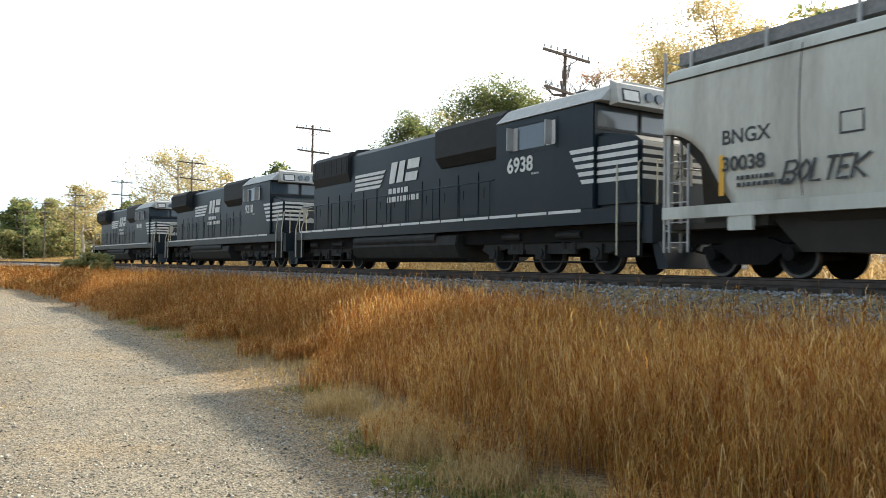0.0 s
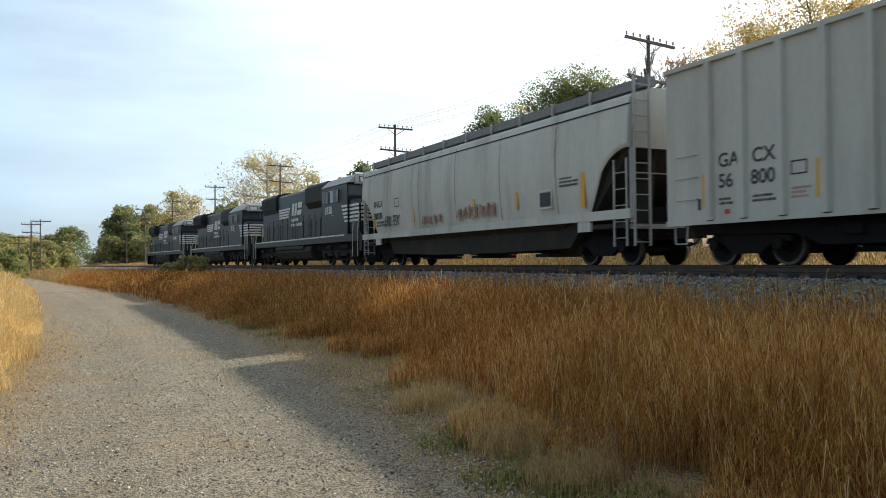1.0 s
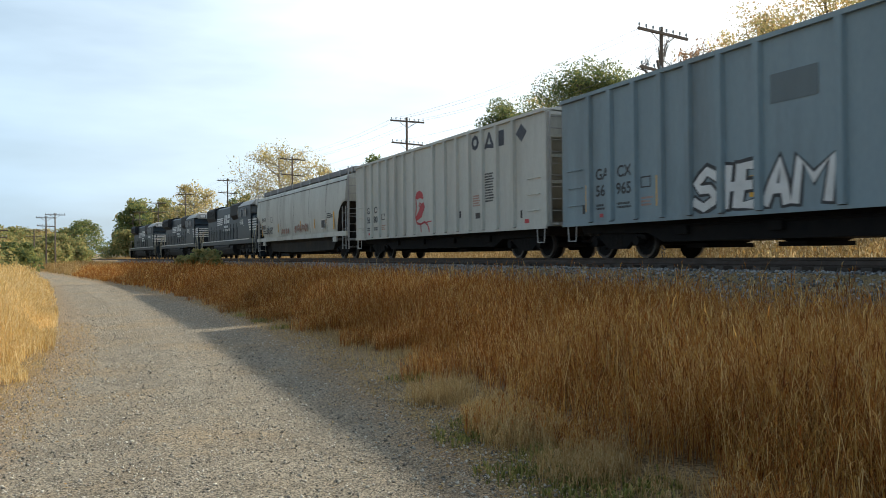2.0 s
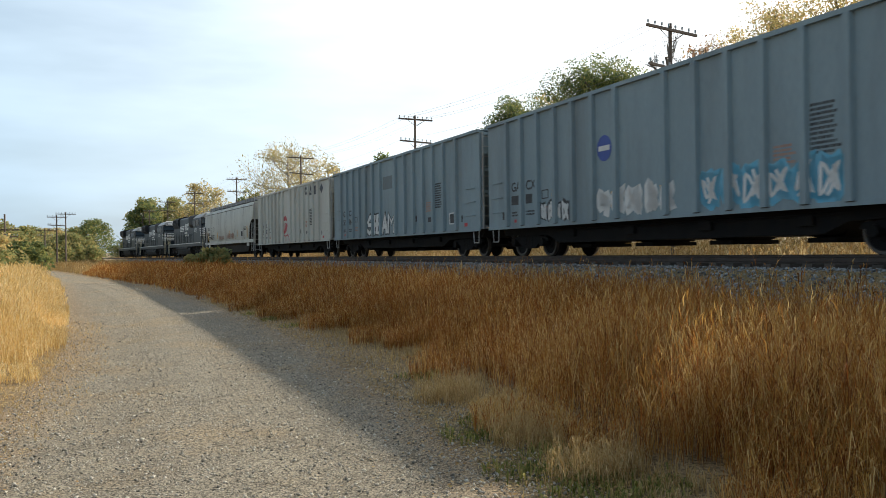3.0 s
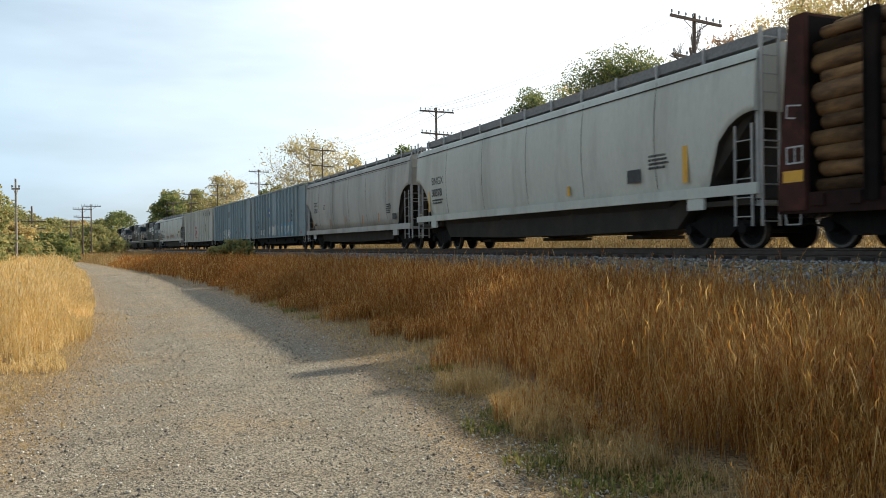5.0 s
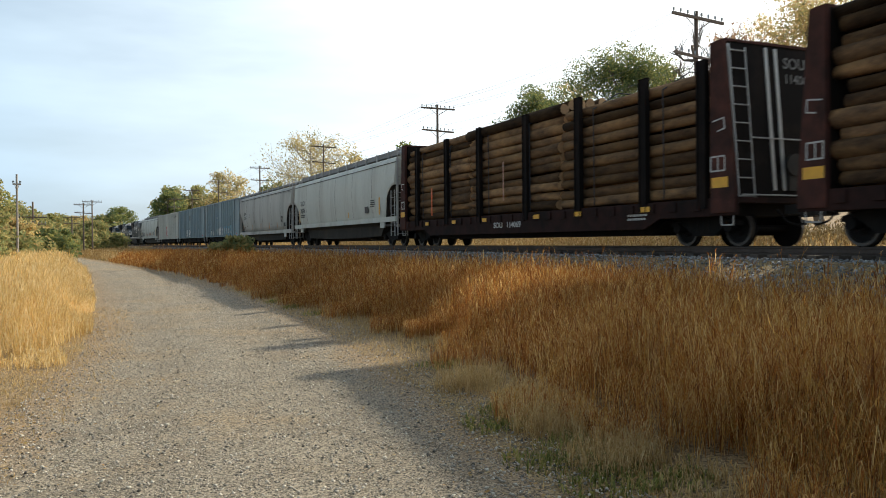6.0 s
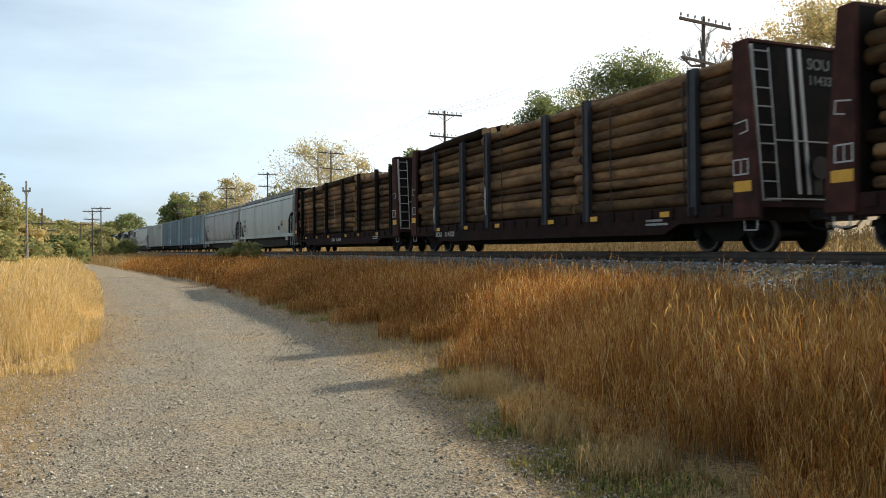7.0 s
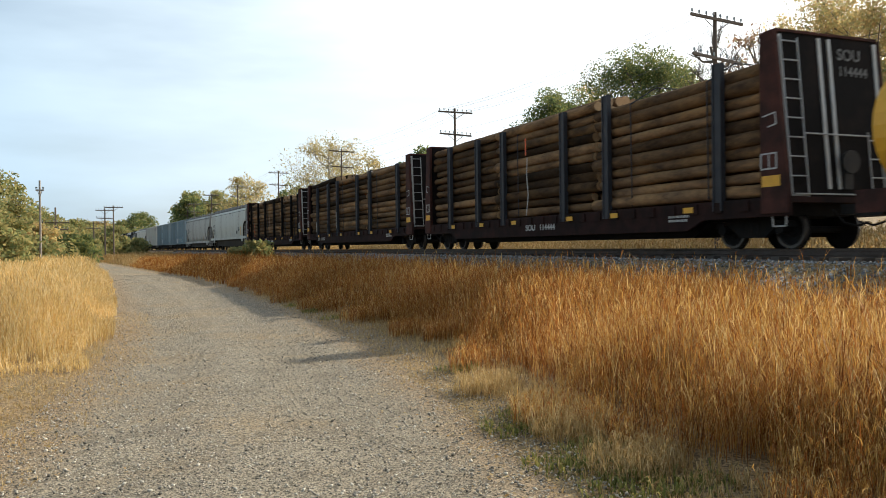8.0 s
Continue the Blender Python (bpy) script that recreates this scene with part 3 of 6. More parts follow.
def ribbed_hopper(paint, label):
    car = tagged(new("covered_hopper_car"), label, "hopper car", "freight cars of the train")
    f, b, w, top, low = 8.85, -8.45, 1.52, 4.58, 0.98
    bm = bmesh.new()
    # open-ended shell: sides, roof, sloping ends
    prism(bm, [(-w, low), (-w + 0.06, low), (-w + 0.06, top - 0.02), (w - 0.06, top - 0.02), (w - 0.06, low), (w, low), (w, top), (0.5, top + 0.12), (-0.5, top + 0.12), (-w, top)], b, f, "y")
    part("body_shell", bm, paint, car)
    for s, e in ((1, f), (-1, b)):
        bm = bmesh.new()
        i = e - s * 0.9
        prism(bm, [(e - s * 0.12, 3.75), (e - s * 0.16, 3.75), (i - s * 2.2, 1.2), (i - s * 2.2, 1.0), (i - s * 1.9, 1.0)], -w + 0.07, w - 0.07)
        box(bm, -w + 0.065, w - 0.065, min(e - s * 0.12, e - s * 0.17), max(e - s * 0.12, e - s * 0.17), 3.7, top - 0.03)
        part("slope_sheet", bm, paint, car)
        bm = bmesh.new()
        for z in (1.0, 2.3, 3.1, 3.72, 4.4):
            box(bm, -w + 0.065, w - 0.065, min(e, e - s * 0.1), max(e, e - s * 0.1), z, z + 0.1)
        for x in (-w + 0.14, -0.62, 0.62, w - 0.14):
            box(bm, x - 0.06, x + 0.06, min(e - 0.003 * s, e - s * 0.09), max(e - 0.003 * s, e - s * 0.09), 1.0, top - 0.04)
        part("end_frame", bm, paint, car)
        end_ladder(car, e + s * 0.06, -w + 0.1, -w + 0.58, 0.36, 1.0, top - 0.1)
        bm = bmesh.new()
        box(bm, -1.3, 1.3, min(e, e + s * 0.32), max(e, e + s * 0.32), 1.02, 1.06)
        part("end_platform", bm, "steel_light", car)
        coupler(car, e, s)
        grab_irons(car, -w, e - s * 0.35, e - s * 1.0, (1.5, 2.0, 2.5), paint)
        stirrup(car, -w + 0.05, e - s * 0.4)
        freight_truck(car, e - s * 1.95)
    bm = bmesh.new()
    rod(bm, (-0.55, b - 0.2, 1.6), (-0.55, b - 0.1, 1.6), 0.28, 14)
    rod(bm, (-0.55, b - 0.25, 1.6), (-0.55, b, 1.6), 0.05, 8)
    part("brake_wheel", bm, "steel_light", car)
    for y in RIBS:
        for x in (-w, w):
            bm = bmesh.new()
            s = math.copysign(1, x)
            prism(bm, [(x, y - 0.1), (x + s * 0.11, y - 0.075), (x + s * 0.11, y + 0.075), (x, y + 0.1)], low + 0.03, top - 0.08, "z")
            part("side_rib", bm, paint, car)
    for x in (-w, w):
        s = math.copysign(1, x)
        bm = bmesh.new()
        box(bm, min(x - s * 0.01, x + s * 0.09), max(x - s * 0.01, x + s * 0.09), b, f, top - 0.09, top + 0.012)
        part("top_chord", bm, paint, car, bevel=0.01)
        bm = bmesh.new()
        box(bm, min(x - s * 0.01, x + s * 0.03), max(x - s * 0.01, x + s * 0.03), b, f, low - 0.06, low + 0.04)
        part("side_sill", bm, paint, car)
    for i in range(9):
        bm = bmesh.new()
        y = -7.2 + i * 1.8
        box(bm, -0.35, 0.35, y - 0.5, y + 0.5, top + 0.121, top + 0.17)
        part("roof_hatch", bm, paint, car, bevel=0.01)
    bm = bmesh.new()
    for x in (-0.78, 0.55):
        box(bm, x, x + 0.23, b + 0.2, f - 0.2, top + 0.15, top + 0.18)
    part("running_board", bm, "steel_light", car)
    # chutes are black for the deep shade between the trucks
    chutes(car, (4.2, 1.4, -1.4, -4.2), 1.4, 1.02, mat="black")
    # added black mass: blocks daylight under the body and stands in for shade
    bm = bmesh.new()
    prism(bm, [(b + 0.3, 1.0), (b + 0.5, 0.72), (b + 3.3, 0.66), (b + 3.9, 0.42), (f - 3.9, 0.42), (f - 3.3, 0.66), (f - 0.5, 0.72), (f - 0.3, 1.0)], -1.15, 1.15)
    part("underframe", bm, "black", car, "black filler mass for the shade under the car")
    bm = bmesh.new()
    rod(bm, (-1.15, -5.0, 0.8), (-1.15, 5.0, 0.8), 0.03)
    for y in (-4.2, -1.4, 1.4, 4.2):
        box(bm, -1.25, -0.9, y - 0.2, y + 0.2, 0.6, 0.8)
    part("gate_gear", bm, "black", car)
    panel("rib_foot", [rect(y - 0.1, y + 0.1, low + 0.01, low + 0.06) for y in RIBS], -w - 0.03, "black_paint", car)
    return car


def hopper_marks(car, number, x=-1.522, cols=("GA", "CX")):
    if number:
        n1, n2 = number
        lettering("car_number", n1, 7.22, 1.7, 0.42, x, "black_paint", car, 0.008)
        lettering("car_number", n2, 6.32, 1.7, 0.42, x, "black_paint", car, 0.008)
    else:
        bars("car_number_bars", 7.22, 1.7, 1.6, 0.3, 1, x, "black_paint", car, seed=8)
    lettering("reporting_mark", cols[0], 7.22, 2.15, 0.42, x, "black_paint", car, 0.008)
    lettering("reporting_mark", cols[1], 6.28, 2.15, 0.42, x, "black_paint", car, 0.008)
    bars("stencilling", 7.2, 1.42, 0.45, 0.055, 2, x, "black_paint", car, seed=3)
    bars("stencilling", 6.28, 1.42, 0.6, 0.055, 2, x, "black_paint", car, seed=4)
    panel("reflective_strip", [rect(y, y + 0.12, 1.3, 2.05 if abs(y) > 4 else 1.75) for y in (7.58, 4.62, 1.66, -0.33, -3.38, -6.48)], x - 0.001, "yellow", car)
    panel("placard_frame", ribbon([(5.3, 2.05), (4.95, 2.05), (4.95, 1.8), (5.3, 1.8), (5.3, 2.05)], 0.03), x, "black_paint", car)
    bars("stencilling", 5.3, 1.5, 0.5, 0.05, 3, x, "faint_red", car, seed=5)
    bars("stencilling", -4.62, 2.9, 0.62, 0.055, 11, x, "black_paint", car, "rows of small black stencilling", seed=6)
    bars("stencilling", -3.72, 2.2, 0.6, 0.05, 5, x, "faint_red", car, seed=7)
    panel("plate", [rect(-3.9, -4.25, 1.42, 1.62), rect(7.75, 7.85, 1.25, 1.5), rect(-6.95, -7.05, 1.3, 1.55), rect(-2.62, -2.75, 1.5, 1.75)], x, "black_paint", car)
    panel("red_mark", [rect(7.05, 6.9, 1.12, 1.22), rect(-7.2, -7.45, 1.12, 1.25)], x, "red", car)


# ------------------------------------------------ smooth-sided covered hoppers
def smooth_hopper(paint, label, f, b, sill=(1.2, 1.45), walk_rise=0.22):
    car = tagged(new("covered_hopper_car"), label, "hopper car", "freight cars of the train")
    eave, peak = 4.3, 4.62
    n = 40
    cut_z, cut_d = 3.0, 1.5

    def half(z):
        k = (z - 2.9) / 1.5
        return 1.62 - 0.13 * k * k

    secs = []
    for i in range(n + 1):
        u = i / n
        u = 0.5 - 0.5 * math.cos(math.pi * u)
        y = b + (f - b) * u
        d = min(y - b, f - y)
        zb = 1.2 if d >= cut_d else 1.2 + (cut_z - 1.2) * math.sqrt(max(0, 1 - (d / cut_d) ** 2))
        zs = [zb + (eave - zb) * k / 8 for k in range(9)]
        side = [(-half(z), z) for z in zs]
        secs.append((y, side + [(-1.36, eave + 0.1), (-0.8, peak - 0.06), (0, peak), (0.8, peak - 0.06), (1.36, eave + 0.1)] + [(-x, z) for x, z in reversed(side)]))
    bm = bmesh.new()
    rows = [[bm.verts.new((x, y, z)) for x, z in sec] for y, sec in secs]
    m = len(rows[0])
    for r, q in zip(rows, rows[1:]):
        for i in range(m):
            j = (i + 1) % m
            # the shell's underside takes the dark colour, so the end arches look shaded
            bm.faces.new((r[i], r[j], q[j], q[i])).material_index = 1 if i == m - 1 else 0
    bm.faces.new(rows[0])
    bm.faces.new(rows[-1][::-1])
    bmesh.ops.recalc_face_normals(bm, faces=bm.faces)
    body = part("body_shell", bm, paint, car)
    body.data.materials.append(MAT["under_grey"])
    for p in body.data.polygons:
        p.use_smooth = abs(p.normal.y) < 0.3
    for s, e in ((1, f), (-1, b)):
        # slope sheet, platform and braces: the cutout's shade is in their dark colour
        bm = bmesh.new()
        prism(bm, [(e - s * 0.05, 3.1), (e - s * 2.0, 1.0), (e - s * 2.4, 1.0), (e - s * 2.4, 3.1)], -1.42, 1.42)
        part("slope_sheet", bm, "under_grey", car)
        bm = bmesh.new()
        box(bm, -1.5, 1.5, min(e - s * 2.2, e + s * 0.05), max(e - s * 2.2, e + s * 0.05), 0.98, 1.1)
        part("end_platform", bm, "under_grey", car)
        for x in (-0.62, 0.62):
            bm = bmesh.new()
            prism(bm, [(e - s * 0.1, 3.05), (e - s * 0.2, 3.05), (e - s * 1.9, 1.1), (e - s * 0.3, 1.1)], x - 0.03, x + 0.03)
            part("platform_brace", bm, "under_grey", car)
        for x in (-1.45, 1.45):
            bm = bmesh.new()
            box(bm, x - 0.05, x + 0.05, min(e + s * 0.02, e - s * 0.08), max(e + s * 0.02, e - s * 0.08), 1.063, eave - 0.02)
            part("corner_post", bm, "steel_light", car)
        bm = bmesh.new()
        box(bm, -1.5, 1.5, min(e + s * 0.053, e - s * 0.08), max(e + s * 0.053, e - s * 0.08), 0.94, 1.06)
        part("end_beam", bm, "steel_light", car)
        end_ladder(car, e + s * 0.09, -1.48, -0.98, 0.4, 0.5, eave + 0.5)
        ladder(car, e - s * 0.12, e - s * 0.62, 0.42, -1.56, z0=0.5, z1=2.75)
        bm = bmesh.new()
        rod(bm, (-1.5, e + s * 0.09, 2.35), (1.5, e + s * 0.09, 2.35), 0.018)
        for x in (0.98, 1.48):
            rod(bm, (x, e + s * 0.09, 1.0), (x, e + s * 0.09, 3.6), 0.02)
        part("end_handrail", bm, "steel_light", car)
        coupler(car, e, s)
        freight_truck(car, e - s * 1.75)
        bm = bmesh.new()
        box(bm, -0.5, 0.1, min(e - s * 0.5, e - s * 0.95), max(e - s * 0.5, e - s * 0.95), 1.1, 1.55)
        rod(bm, (0.5, e - s * 0.4, 1.35), (0.5, e - s * 1.2, 1.35), 0.17, 10)
        part("brake_gear", bm, "black", car, bevel=0.02)
    # sill, roof walk and its railing
    for x in (-1.5, 1.5):
        bm = bmesh.new()
        s = math.copysign(1, x)
        box(bm, min(x, x + s * 0.1), max(x, x + s * 0.1), b - 0.05, f + 0.05, *sill)
        for y in (f - 1.9, b + 1.9):
            box(bm, min(x, x + s * 0.08), max(x, x + s * 0.08), y - 0.28, y + 0.28, sill[0] - 0.28, sill[0])
        part("side_sill", bm, paint, car)
        # thin dark bar standing in for the shadow line of the roof overhang
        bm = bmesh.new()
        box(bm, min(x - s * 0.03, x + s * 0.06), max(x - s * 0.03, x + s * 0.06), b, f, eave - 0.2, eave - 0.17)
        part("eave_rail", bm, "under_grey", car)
    bm = bmesh.new()
    for x in (-1.05, 0.75):
        box(bm, x, x + 0.3, b - 0.1, f + 0.1, peak - 0.04, peak + walk_rise)
    for y in (b - 0.1, f + 0.07):
        box(bm, -1.05, 1.05, y, y + 0.03, peak + 0.1, peak + 0.13)
    part("running_board", bm, "grating", car, "grey metal walkway grating along the roof")
    k = int((f - b) / 1.75)
    for i in range(k + 1):
        y = b + 0.3 + (f - b - 0.6) * i / k
        for s in (-1, 1):
            bm = bmesh.new()
            box(bm, s * 1.12 - 0.03, s * 1.12 + 0.03, y - 0.03, y + 0.03, eave + 0.1, peak + 0.24)
            part("railing_post", bm, "steel_light", car)
    for i in range(6):
        bm = bmesh.new()
        y = b + 1.6 + (f - b - 3.2) * i / 5
        box(bm, -0.4, 0.4, y - 0.7, y + 0.7, peak - 0.03, peak + 0.12)
        part("roof_hatch", bm, "under_grey", car, bevel=0.02)
    span = (f - b - 7.4)
    c = (f + b) / 2
    # chutes and hull coloured dark for the shade beneath the car
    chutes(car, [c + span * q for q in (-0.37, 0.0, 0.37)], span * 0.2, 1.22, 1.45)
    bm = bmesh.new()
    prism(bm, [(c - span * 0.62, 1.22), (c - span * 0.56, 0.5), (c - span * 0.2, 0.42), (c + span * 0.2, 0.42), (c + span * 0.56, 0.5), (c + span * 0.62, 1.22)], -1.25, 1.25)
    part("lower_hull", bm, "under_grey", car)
    bm = bmesh.new()
    box(bm, -0.9, 0.9, b + 0.1, f - 0.1, 0.7, 0.98)
    part("centre_sill", bm, "black", car)
    # weld seams across the side
    for i in range(1, 6):
        y = b + (f - b) * i / 6
        bm = bmesh.new()
        last = None
        for k2 in range(9):
            z = 1.5 + 2.75 * k2 / 8
            x = -half(z) - 0.004
            pair = (bm.verts.new((x, y - 0.011, z)), bm.verts.new((x - 0.004, y, z)), bm.verts.new((x, y + 0.011, z)))
            if last:
                bm.faces.new((last[0], last[1], pair[1], pair[0]))
                bm.faces.new((last[1], last[2], pair[2], pair[1]))
            last = pair
        part("weld_seam", bm, "under_grey", car)
    return car


# ------------------------------------------------ log flatcars
def log_meshes():
    if "logs" not in CACHE:
        r = random.Random(11)
        out = []
        for k in range(7):
            ln = (6.5, 6.8, 7.0, 6.6, 6.9, 6.55, 6.85)[k]
            rad = (0.145, 0.16, 0.175, 0.15, 0.19, 0.135, 0.165)[k]
            bend, ph = r.uniform(-0.035, 0.035), r.uniform(0, 6)
            vs, fs, mi = [], [], []
            nseg, ns = 14, 11
            for j in range(nseg + 1):
                u = j / nseg
                rr = rad * (1.08 - 0.18 * u) * (1 + 0.03 * math.sin(9 * u + ph) + r.uniform(-0.045, 0.045))
                for i in range(ns):
                    a = 6.2832 * i / ns
                    q = rr * (1 + 0.05 * math.sin(3 * a + ph + 2 * u))
                    vs.append((q * math.cos(a) + bend * math.sin(3.14 * u), (u - 0.5) * ln, q * math.sin(a) + bend * 0.6 * math.sin(5 * u)))
            for j in range(nseg):
                for i in range(ns):
                    fs.append((j * ns + i, (j + 1) * ns + i, (j + 1) * ns + (i + 1) % ns, j * ns + (i + 1) % ns))
                    mi.append(0)
            fs += [tuple(range(ns)), tuple(range((nseg + 1) * ns - 1, nseg * ns - 1, -1))]
            mi += [1, 1]
            me = bpy.data.meshes.new("log")
            me.from_pydata(vs, [], fs)
            me.materials.append(MAT["bark"])
            me.materials.append(MAT["cut_wood"])
            for p, m in zip(me.polygons, mi):
                p.material_index, p.use_smooth = m, m == 0
            out.append((me, rad))
        CACHE["logs"] = out
    return CACHE["logs"]


def log_flatcar(label, stakes, number, seed, number_y, load_top=(4.35, 4.3, 4.2), stake_paint="stake"):
    r = random.Random(seed)
    car = tagged(new("bulkhead_flatcar"), label, "flatcar", "freight cars of the train")
    front, rear, w, deck = 11.6, -10.1, 1.48, 1.12
    bm = bmesh.new()
    box(bm, -w, w, rear - 0.1, front + 0.1, deck - 0.12, deck)
    part("deck", bm, "grimy_oxide", car, bevel=0.01)
    for x in (-w, w):
        bm = bmesh.new()
        s = math.copysign(1, x)
        prism(bm, [(rear - 0.1, deck + 0.02), (rear - 0.1, 0.72), (-7.5, 0.7), (-6.9, 0.45), (8.0, 0.45), (8.6, 0.7), (front + 0.1, 0.72), (front + 0.1, deck + 0.02)], x, x + s * 0.07)
        part("side_sill", bm, "grimy_oxide", car, bevel=0.008)
        for i in range(24):
            y = -8.9 + i * 0.85
            bm = bmesh.new()
            box(bm, min(x + s * 0.07, x + s * 0.12), max(x + s * 0.07, x + s * 0.12), y - 0.14, y + 0.14, 0.86, 1.1)
            part("stake_pocket", bm, "grimy_oxide", car)
    bm = bmesh.new()
    prism(bm, [(rear + 0.3, 0.72), (-7.2, 0.66), (-6.6, 0.3), (7.9, 0.3), (8.5, 0.66), (front - 0.3, 0.72), (front - 0.3, 1.0), (rear + 0.3, 1.0)], -1.1, 1.1)
    part("centre_sill", bm, "black", car)
    for s in (-1, 1):
        inner, outer = (front - 0.6, front) if s > 0 else (9.45, -rear)
        bm = bmesh.new()
        prism(bm, [(s * inner, deck), (s * inner, 4.72), (s * (inner + 0.32), 4.72), (s * (outer - 0.02), deck)], -w + 0.06, w - 0.06)
        wall = part("bulkhead", bm, "dark_end", car)
        for x in (-1.53, 1.53):
            bm = bmesh.new()
            prism(bm, [(s * (inner - 0.05), 0.78), (s * (inner - 0.05), 4.74), (s * (inner + 0.36), 4.74), (s * (outer + 0.08), deck), (s * (outer + 0.08), 0.78)], x - 0.06, x + 0.06)
            part("gusset", bm, "oxide", wall, "rust-brown bulkhead side plate", bevel=0.01)
        # strips and ladders that follow the sloping face

        def face(z, out=0.03):
            return s * (outer - 0.02 + out - (outer - inner - 0.34) * (z - deck) / (4.72 - deck))
        for x, ww in ((-1.44, 0.07), (-0.28, 0.045), (0.02, 0.045), (1.44, 0.07)):
            bm = bmesh.new()
            prism(bm, [(face(1.3), 1.3), (face(4.66), 4.66), (face(4.66, -0.02), 4.66), (face(1.3, -0.02), 1.3)], x - ww, x + ww)
            part("channel_strip", bm, "dim_white", wall, "pale worn channel strip")
        # the car's mark on the end wall
        for word, zz, size in (("SOU", 4.22, 0.36), (number[-6:], 3.86, 0.3)):
            cu = bpy.data.curves.new("end_mark", "FONT")
            cu.body, cu.size, cu.offset, cu.extrude = word, size, 0.006, 0.002
            tmp = bpy.data.objects.new("end_mark", cu)
            me = bpy.data.meshes.new_from_object(tmp)
            bpy.data.objects.remove(tmp)
            me.materials.append(MAT["worn_white"])
            tilt = (outer - inner - 0.34) / (4.72 - deck)
            shared("end_mark", me, wall, Matrix(((-s, 0, 0, 0.25 if s < 0 else 1.3), (0, -s * tilt, s, face(zz, 0.012)), (0, 1, 0, zz), (0, 0, 0, 1))))
        for x0, x1, zt in ((-1.42, -0.95, 4.6), (0.95, 1.42, 2.6)):
            bm = bmesh.new()
            rod(bm, (x1, face(1.0, 0.06), 1.0), (x1, face(zt, 0.06), zt), 0.02)
            rod(bm, (x0, face(1.0, 0.06), 1.0), (x0, face(zt, 0.06), zt), 0.02)
            z = 1.15
            while z < zt:
                rod(bm, (x0, face(z, 0.07), z), (x1, face(z, 0.07), z), 0.016)
                z += 0.42
            part("ladder", bm, "steel_light", wall)
        bm = bmesh.new()
        rod(bm, (-0.95, face(2.5, 0.1), 2.5), (0.95, face(2.5, 0.1), 2.5), 0.018)
        rod(bm, (-1.4, s * (outer + 0.1), 1.18), (1.4, s * (outer + 0.1), 1.18), 0.018)
        part("end_handrail", bm, "steel_light", car)
        bm = bmesh.new()
        box(bm, -1.5, 1.5, min(s * inner, s * (inner + 0.36)), max(s * inner, s * (inner + 0.36)), 4.72, 4.78)
        part("top_cap", bm, "oxide", wall)
        bm = bmesh.new()
        rod(bm, (0.25, face(1.9, 0.1), 1.9), (0.25, face(1.9, 0.18), 1.9), 0.26, 14)
        box(bm, 0.1, 0.35, min(face(1.6, 0.0), face(1.6, 0.1)), max(face(1.6, 0.0), face(1.6, 0.1)), 1.3, 2.1)
        part("brake_wheel", bm, "loco_under", car)
        coupler(car, s * (outer + 0.1), s)
        stirrup(car, -1.5, s * (outer - 0.25))
        freight_truck(car, 9.9 if s > 0 else -8.6)
        panel("reflective_patch", [rect(s * (inner + 0.0), s * (inner + 0.52), 1.36, 1.6)], -1.592, "yellow", car)
        panel("consolidated_stencil", ribbon([(s * inner + 0.02, 2.08), (s * inner + s * 0.42, 2.08), (s * inner + s * 0.42, 1.75), (s * inner + 0.02, 1.75), (s * inner + 0.02, 2.08)], 0.035)
              + ribbon([(s * (inner + 0.21), 2.05), (s * (inner + 0.21), 1.78)], 0.03), -1.592, "dim_white", car)
        panel("scrawl", ribbon([(s * (inner + 0.05), 2.9), (s * (inner + 0.4), 2.95), (s * (inner + 0.42), 2.7), (s * (inner + 0.2), 2.66)], 0.03), -1.592, "dim_white", car)
    panel("reflective_patch", [rect(y, y + 0.36, 0.9, 1.04) for y in (-7.2, -4.0, -1.55, 2.3, 5.1, 8.0)], -w - 0.122, "yellow", car)
    lettering("car_number", number, number_y, 0.66, 0.28, -w - 0.072, "dim_white", car, 0.006, squeeze=1.25)
    bars("stencilling", -6.2, 0.8, 0.9, 0.06, 2, -w - 0.072, "dim_white", car, seed=seed)
    for y in stakes:
        for x in (-w - 0.06, w + 0.06):
            bm = bmesh.new()
            top = 4.42 + r.uniform(-0.06, 0.1)
            d, e, g = 0.07, 0.045, 0.11
            prism(bm, [(x - d, y - 0.15), (x + d, y - 0.15), (x + d, y - g), (x + e, y - g), (x + e, y + g), (x + d, y + g), (x + d, y + 0.15),
                       (x - d, y + 0.15), (x - d, y + g), (x - e, y + g), (x - e, y - g), (x - d, y - g)], 0.9, top, "z")
            part("stake", bm, stake_paint, car)
    meshes = log_meshes()
    cols = 8
    for bi, (c, ztop) in enumerate(zip((-6.0, 0.85, 7.45), load_top)):
        z = deck + 0.04
        row = 0
        while z < ztop:
            for col in range(cols):
                me, rad = meshes[r.randrange(7)]
                inside = 2 < col < cols - 1 and z < ztop - 0.6
                if inside:
                    continue
                x = -w + 0.2 + col * (2 * w - 0.4) / (cols - 1) + (0.05 if row % 2 else 0.0) + r.uniform(-0.03, 0.03)
                if z > ztop - 0.35:
                    zz = z + 0.26 * math.sin(3.14 * col / (cols - 1)) + r.uniform(-0.02, 0.04)
                else:
                    zz = z
                shared("log", me, car, pose(x, c + r.uniform(-0.12, 0.12), zz + 0.16, r.uniform(-0.5, 0.5), r.uniform(0, 360), r.choice((0, 180)) + r.uniform(-0.5, 0.5)))
            z += 0.3
            row += 1
        # dark heart of the stack, never seen but through chinks
        bm = bmesh.new()
